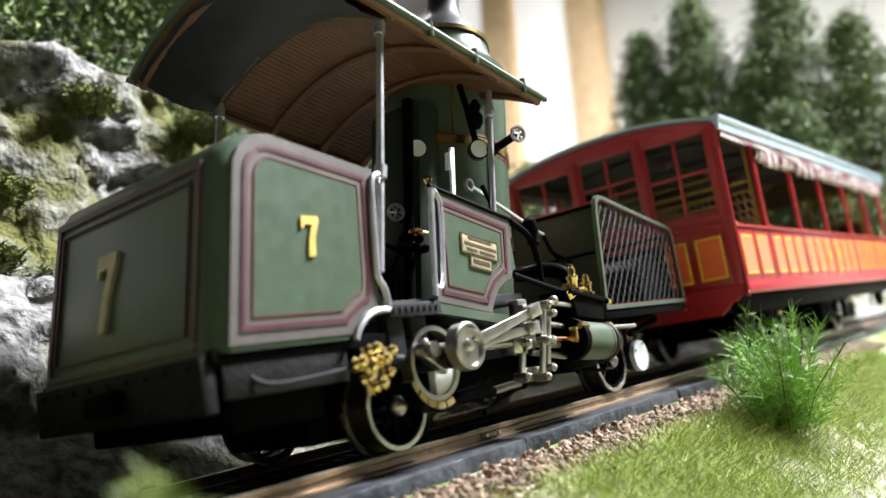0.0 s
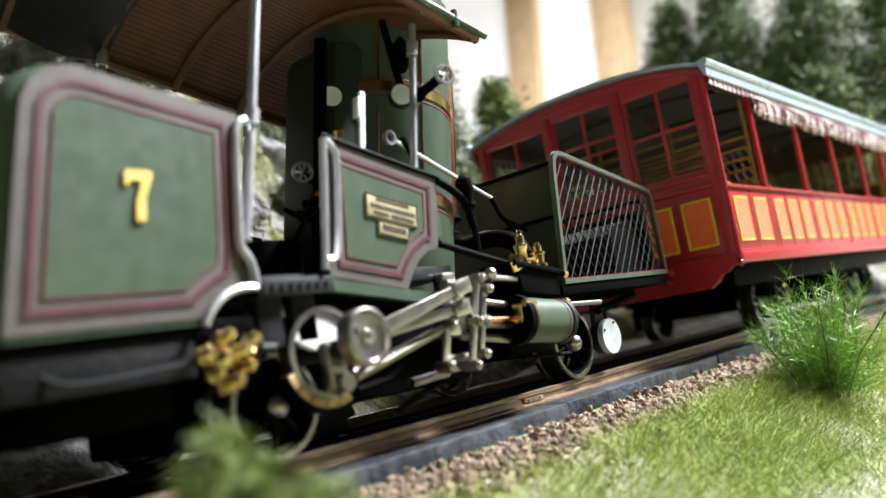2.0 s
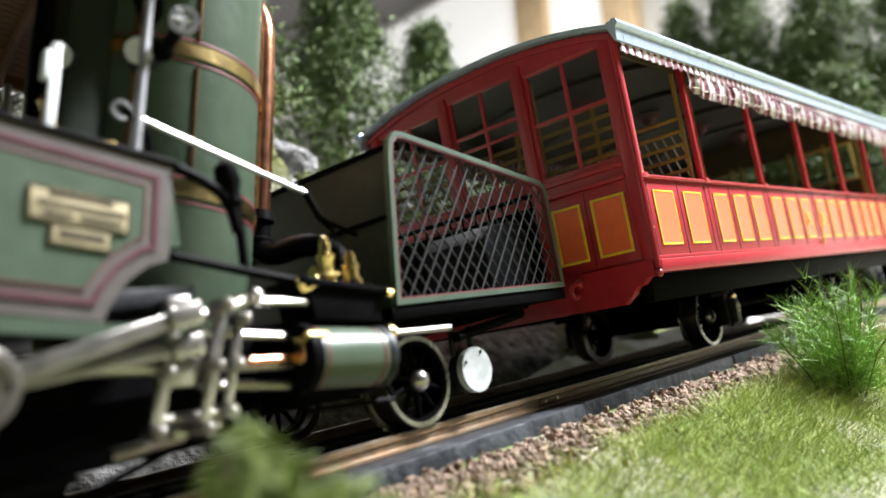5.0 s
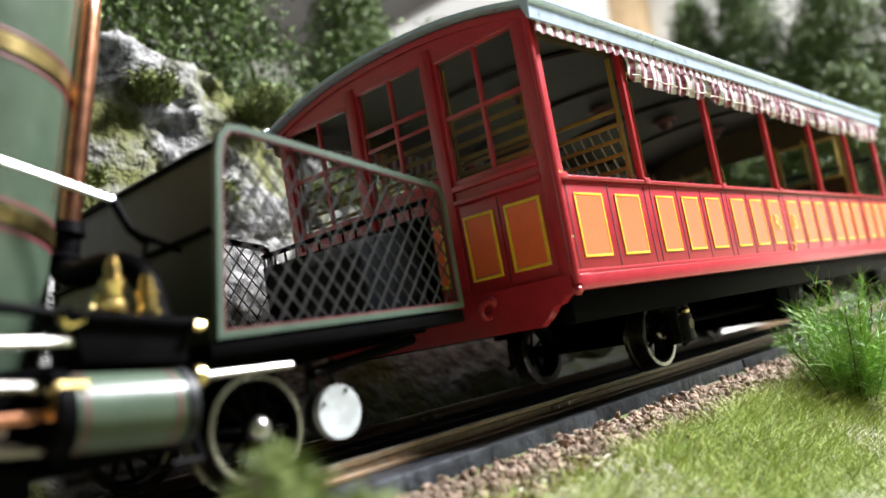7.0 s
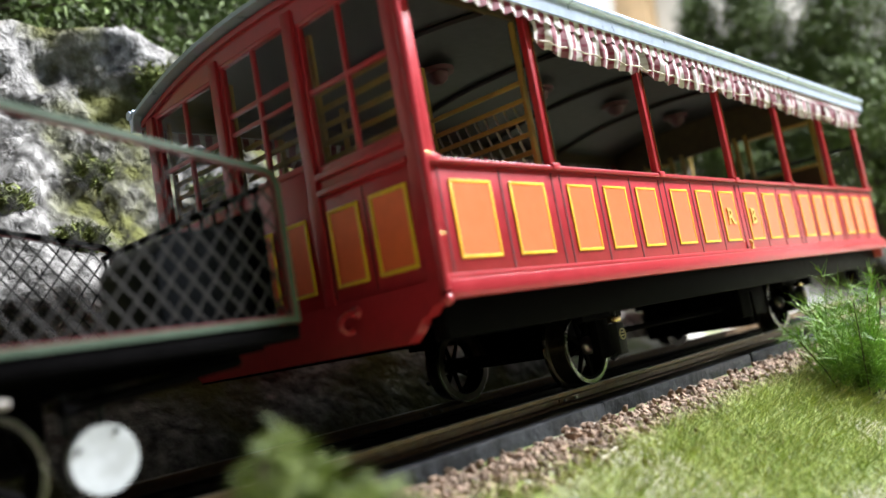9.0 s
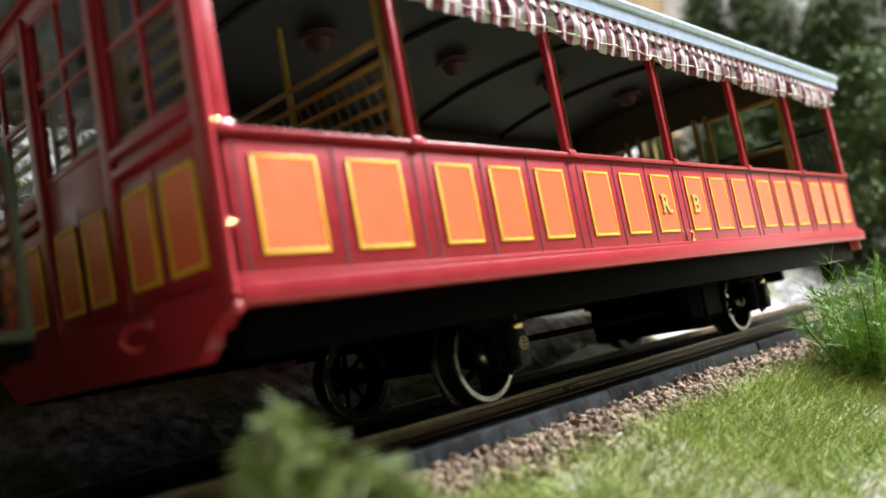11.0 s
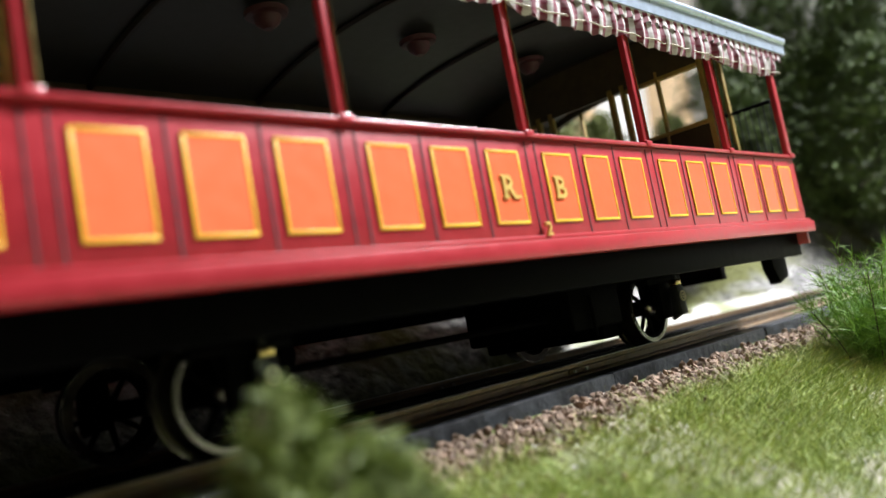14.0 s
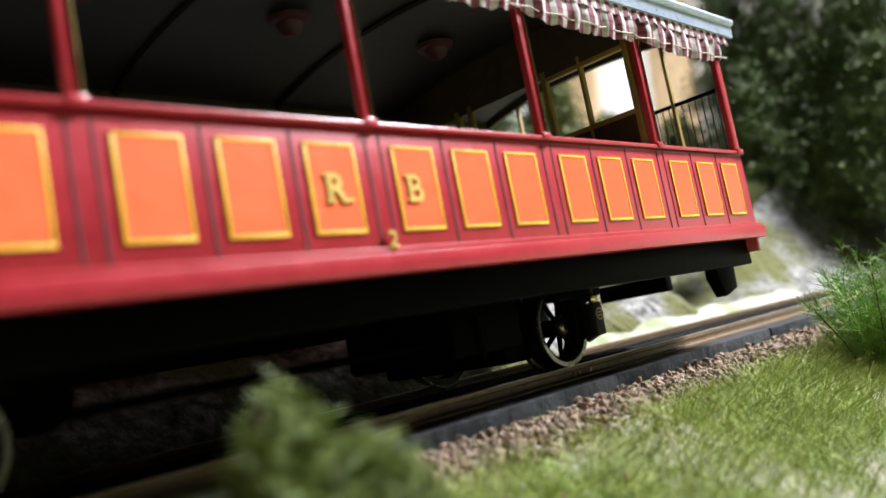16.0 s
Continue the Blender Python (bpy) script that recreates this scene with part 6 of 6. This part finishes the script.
def conifer(at, height, radius, seed, mat, label, density=1.0, group="model trees"):
    """A model tree: tapered trunk, whorls of limbs, many small foliage clumps."""
    rnd = np.random.RandomState(seed)
    tree = thing("conifer", label, "tree", group)
    bm = B()
    at = Vector(at)
    up = Vector((0.17, 0, 0.985))
    cone(bm, at, at + up * height * 0.97, height * 0.022, height * 0.003, 10)
    verts, faces = [], []
    n = int(height / 5.0)
    for k in range(n):
        u = 0.10 + 0.9 * k / n
        h = at + up * height * u
        rr = radius * 1.25 * (1 - u) ** 0.7 * rnd.uniform(0.75, 1.15) + 2
        for j in range(9):
            a = rnd.uniform(0, 6.283)
            tip = h + Vector((math.cos(a) * rr, math.sin(a) * rr, -rr * rnd.uniform(0.0, 0.35)))
            if k % 2 == 0 and j < 5:
                cone(bm, h, tip, 0.7, 0.2, 5, False)
            for q in range(int(34 * density)):
                p = h.lerp(tip, rnd.uniform(0.2, 1.05)) + Vector(rnd.normal(0, 1, 3)) * (1.2 + 0.06 * radius)
                d = Vector(rnd.normal(0, 1, 3)).normalized()
                e = d.cross(Vector(rnd.normal(0, 1, 3))).normalized()
                w, ln = rnd.uniform(0.5, 1.4), rnd.uniform(2.0, 6.0)
                base = len(verts)
                for c in (p - e * w, p + d * ln * 0.5 - e * w * 0.6, p + d * ln, p + e * w):
                    verts.append(tuple(c * MM))
                faces.append((base, base + 1, base + 2, base + 3))
    part("trunk", bm, BARK, tree)
    me = bpy.data.meshes.new("crown")
    me.from_pydata(verts, [], faces)
    me.materials.append(mat)
    cr = new("crown", me)
    cr.parent = tree
    return tree


def build_cliff():
    bm = B()
    xs = np.arange(-300, 420, 3.6)
    vs = np.linspace(0, 1, 64)
    rows = []
    for x in xs:
        row = []
        back = max(0.0, x - 190) * 0.55
        top = 150 - max(0.0, x - 160) * 0.28
        for v in vs:
            n1 = noise.fractal((x * 0.012, v * 2.2, 1.0), 0.9, 2.0, 5)
            n2 = noise.ridged_multi_fractal((x * 0.022, v * 3.4, 5.0), 0.9, 2.1, 5, 1.0, 2.0)
            n3 = noise.ridged_multi_fractal((x * 0.06 + v, v * 9.0, 2.0), 0.8, 2.2, 4, 1.0, 2.0)
            y = 70 + back + 62 * v ** 1.15 + 16 * n1 - 7.5 * n2 - 5.0 * n3 + 12
            z = -10 + (top + 12) * v + 7 * noise.noise((x * 0.03, v * 4, 8))
            row.append(bm.verts.new((x + 5 * noise.noise((x * 0.05, v * 5, 3)), y, z)))
        for k in range(1, 6):
            row.append(bm.verts.new((x, 130 + back + k * 60, top + 2 + 8 * noise.noise((x * 0.03, k, 8)))))
        rows.append(row)
    for a, b in zip(rows, rows[1:]):
        for j in range(len(a) - 1):
            bm.faces.new((a[j], b[j], b[j + 1], a[j + 1]))
    return single("rock_cliff", bm, ROCK, "grey model rock face with olive moss patches", "rock", sharp=180)


def build_bank():
    """Low broken rock along the far side of the track."""
    bm = B()
    rows = []
    for x in np.arange(-330, 436, 3.2):
        fall = max(0.0, min(1.0, (432 - x) / 40))
        row = []
        for v in np.linspace(0, 1, 22):
            n1 = noise.fractal((x * 0.03, v * 2.0, 21.0), 0.9, 2.0, 4)
            n2 = noise.ridged_multi_fractal((x * 0.06, v * 3.0, 9.0), 0.9, 2.1, 4, 1.0, 2.0)
            y = 50 + 34 * v ** 1.3 + (2.5 * n1 - 2.0 * n2 + 2.0) * min(1, 0.4 + v)
            z = -10 + fall * (36 + 5 * noise.noise((x * 0.025, 2, 2))) * v ** 0.7 + 2.0 * n1 * v
            if y < 56:
                z = min(z, 21.0)
            row.append(bm.verts.new((x, max(45.0, y), z)))
        rows.append(row)
    for a, b in zip(rows, rows[1:]):
        for j in range(len(a) - 1):
            bm.faces.new((a[j], b[j], b[j + 1], a[j + 1]))
    return single("rock_bank", bm, ROCK, "low broken grey rock along the track", "rock", sharp=180)


def build_mound():
    """The hill into which the line runs, with a grassy shoulder."""
    bm = B()
    n, m = 44, 26
    rows = []
    for i in range(n):
        x = 400 + i * 14.0
        row = []
        for j in range(m):
            y = -40 + j * 13.0
            u = (x - 430) / 240 + 0.25 * max(0, y - 20) / 120
            z = -14 + 105 * max(0.0, min(1.0, u)) ** 1.1 * min(1.0, max(0.0, (y + 36) / 90)) + 9 * noise.noise((x * 0.02, y * 0.025, 4)) + 4 * noise.noise((x * 0.07, y * 0.07, 4))
            row.append(bm.verts.new((x, y + 48, z)))
        rows.append(row)
    for a, b in zip(rows, rows[1:]):
        for j in range(m - 1):
            bm.faces.new((a[j], b[j], b[j + 1], a[j + 1]))
    return single("rocky_mound", bm, ROCK, "low grey rock mound with moss behind the track", "rock", sharp=180)


def build_verge():
    """Pale plaster slope beside the far rail."""
    bm = B()
    rows = []
    for x in np.arange(236, 560, 3.0):
        k = min(1.0, (x - 236) / 60)
        row = []
        for v in np.linspace(0, 1, 7):
            n1 = noise.fractal((x * 0.05, v * 1.6, 3.0), 0.9, 2.0, 4)
            row.append(bm.verts.new((x, 38.5 + 18 * v + 1.2 * n1, -8.2 + (4 + 9 * k) * v ** 0.8 * (0.9 + 0.25 * noise.noise((x * 0.03, 1, 1))) + 0.5 * n1)))
        row.append(bm.verts.new((x, 62, -9)))
        rows.append(row)
    for a, b in zip(rows, rows[1:]):
        for j in range(len(a) - 1):
            bm.faces.new((a[j], b[j], b[j + 1], a[j + 1]))
    return single("plaster_verge", bm, VERGE, "rough pale plaster slope beside the far rail", "ground edge", sharp=180)


def build_plants():
    wiry("wiry_shrub", "bright green wiry shrub on the grass slope", (260, -72, -20), 40, 19, 90, 21)
    shrub("soft_shrub", "soft green flocked shrub at the foot of the slope", (43.4, -80.0, -26), 38.6, 9.2, 2600, 22, SHRUB, 0.2, 2.4)
    shrub("soft_shrub", "low soft green shrub beside the ballast", (52.0, -83.0, -26), 32.0, 8.6, 2000, 27, SHRUB, 0.2, 2.4)
    shrub("soft_shrub", "low soft green shrub tucked below the ballast", (35.0, -76.5, -24), 26.5, 7.5, 1500, 33, SHRUB, 0.2, 2.4)
    spots = [(60, 118, 62, 9, 20), (92, 96, 44, 12, 24), (118, 122, 90, 11, 26), (150, 120, 128, 12, 24), (200, 118, 124, 14, 30), (240, 128, 90, 14, 30), (75, 86, 12, 12, 22), (128, 84, 4, 10, 16),
             (180, 92, 0, 10, 14), (290, 146, 90, 16, 34), (330, 150, 60, 18, 34), (500, 112, 60, 22, 40), (520, 78, 60, 20, 36), (30, 104, 20, 13, 26), (-20, 110, 60, 16, 30), (104, 100, 66, 9, 16), (122, 104, 60, 10, 15), (140, 98, 44, 9, 15), (82, 104, 78, 10, 18), (160, 104, 84, 11, 18), (110, 92, 24, 9, 14)]
    for i, (x, y, z, r, h) in enumerate(spots):
        shrub("rock_shrub", "olive green shrub rooted in the rock face", (x, y, z), h * 0.62, r * 1.1, 200, 60 + i, LEAF, 0.42, 3.0, "shrubs on the rock")
    for i, (x, y, z, h, r) in enumerate([(105, 175, 140, 150, 42), (160, 190, 142, 170, 46), (215, 185, 135, 160, 44), (318, 200, 110, 170, 48), (60, 190, 140, 150, 44), (20, 210, 140, 150, 44)]):
        conifer((x, y, z), h, r, 100 + i, NEEDLE, "dark green conifer on top of the cliff", 1.3)
    for i, (x, y, z, h, r) in enumerate([(470, 190, 60, 150, 40), (400, 205, 80, 170, 44), (690, 142, 30, 275, 62), (705, 96, 30, 300, 74), (720, 20, 30, 290, 76), (735, -30, 25, 240, 70),
                                         (770, 60, 20, 250, 70), (660, 118, 50, 150, 56), (660, 10, 40, 140, 60), (780, -80, 30, 210, 66), (760, 140, 40, 230, 60), (690, 60, 40, 170, 60), (640, 176, 50, 120, 40), (625, 238, 60, 132, 44)]):
        conifer((x, y, z), h, r, 200 + i, LEAF if i in (0, 12, 13) else NEEDLE, "green model conifer beyond the carriage", 1.5)


def build_room():
    """Plain exhibition room; in true metres, level."""
    def slab(name, lo, hi, mat, label, kind="structure"):
        bm = B()
        box(bm, lo[0] * 1000, hi[0] * 1000, lo[1] * 1000, hi[1] * 1000, lo[2] * 1000, hi[2] * 1000)
        return single(name, bm, mat, label, kind=kind, m=Matrix.Identity(4))
    # floor and ceiling are set dark as well, so that little light bounces
    slab("floor", (-3.2, -3.2, -1.15), (3.2, 3.2, -1.05), CARPET, "grey room floor")
    slab("ceiling", (-3.2, -3.2, 1.75), (3.2, 3.2, 1.85), GREYWALL, "grey room ceiling, kept dark to bounce less light")
    slab("wall_east", (2.1, -3.2, -1.05), (2.2, 3.2, 1.75), PAINTWALL, "pale painted room wall")
    slab("wall_west", (-3.2, -3.2, -1.05), (-3.1, 3.2, 1.75), BOUNCECUT, "unseen dark wall added to cut bounced light from the west")
    slab("wall_north", (-3.1, 2.6, -1.05), (2.1, 2.7, 1.75), PAINTWALL, "pale painted room wall")
    slab("wall_south", (-3.1, -3.2, -1.05), (2.1, -3.1, 1.75), BOUNCECUT, "unseen dark wall added to cut bounced light behind the camera")
    fr = thing("window_frame", "varnished pine posts with glowing pale panels beside them", "window frame", m=Matrix.Identity(4))
    for y0, y1 in ((0.875, 0.985), (1.196, 1.316)):
        bm = B()
        box(bm, 2040, 2098, y0 * 1000, y1 * 1000, -600, 1740, 4)
        part("pine_post", bm, PINE, fr)
    # added glowing panels between and left of the posts
    for y0, y1 in ((0.987, 1.194), (1.318, 2.3)):
        bm = B()
        box(bm, 2070, 2094, y0 * 1000, y1 * 1000, -200, 1700, 2)
        part("pane", bm, GLOWPANEL, fr, "glowing panel added to brighten the pale wall")


def motions():
    base = TRAVEL[0][1]

    def s_at(t):
        return float(np.interp(t, [r[0] for r in TRAVEL], [r[1] for r in TRAVEL]))

    for train in (LOCO, CAR):
        walk(train, [(t, TRACK @ Matrix.Translation((s * MM, 0, 0))) for t, s in TRAVEL])
    times = [k * 0.2 for k in range(81)]
    for ob, how, value in MOVING:
        at = ob.location.copy()
        rows = []
        for t in times:
            turn = 300.0 * (t - 1.4)
            a = radians(turn)
            cx, cz = -170.6, 18.4
            ex, ez = -167.2 + 0.8 * math.sin(a), 20.6 + 0.8 * math.cos(a)
            px, pz = cx + 6.2 * math.sin(a), cz + 6.2 * math.cos(a)
            if how == "roll":
                rows.append((t, Matrix.Translation(at) @ pose(0, 0, 0, 0, math.degrees((s_at(t) - base) / value), 0)))
            elif how == "crank":
                rows.append((t, Matrix.Translation(at) @ pose(0, 0, 0, 0, turn, 0)))
            elif how == "cap":
                rows.append((t, pose(ex * MM, 0, ez * MM, 0, turn, 0)))
            elif how == "rod":
                tilt = math.degrees(math.atan2(value - ez, 36.0))
                rows.append((t, pose(ex * MM, -40.6 * MM if value > 25 else -38.9 * MM, ez * MM, 0, -tilt, 0)))
            else:
                reach = math.sqrt(35.0 ** 2 - (20.2 - pz) ** 2)
                hx = px + reach
                if how == "con":
                    rows.append((t, pose(px * MM, -36.2 * MM, pz * MM, 0, -math.degrees(math.atan2(20.2 - pz, reach)), 0)))
                else:
                    rows.append((t, pose(hx * MM, -35.2 * MM, 20.2 * MM, 0, 6, 0)))
        walk(ob, rows)


build_room()
build_ground()
build_cliff()
build_bank()
build_mound()
build_verge()
build_track()
LOCO = locomotive()
CAR = carriage()
build_plants()
build_ballast()
build_grass()
build_litter()
motions()
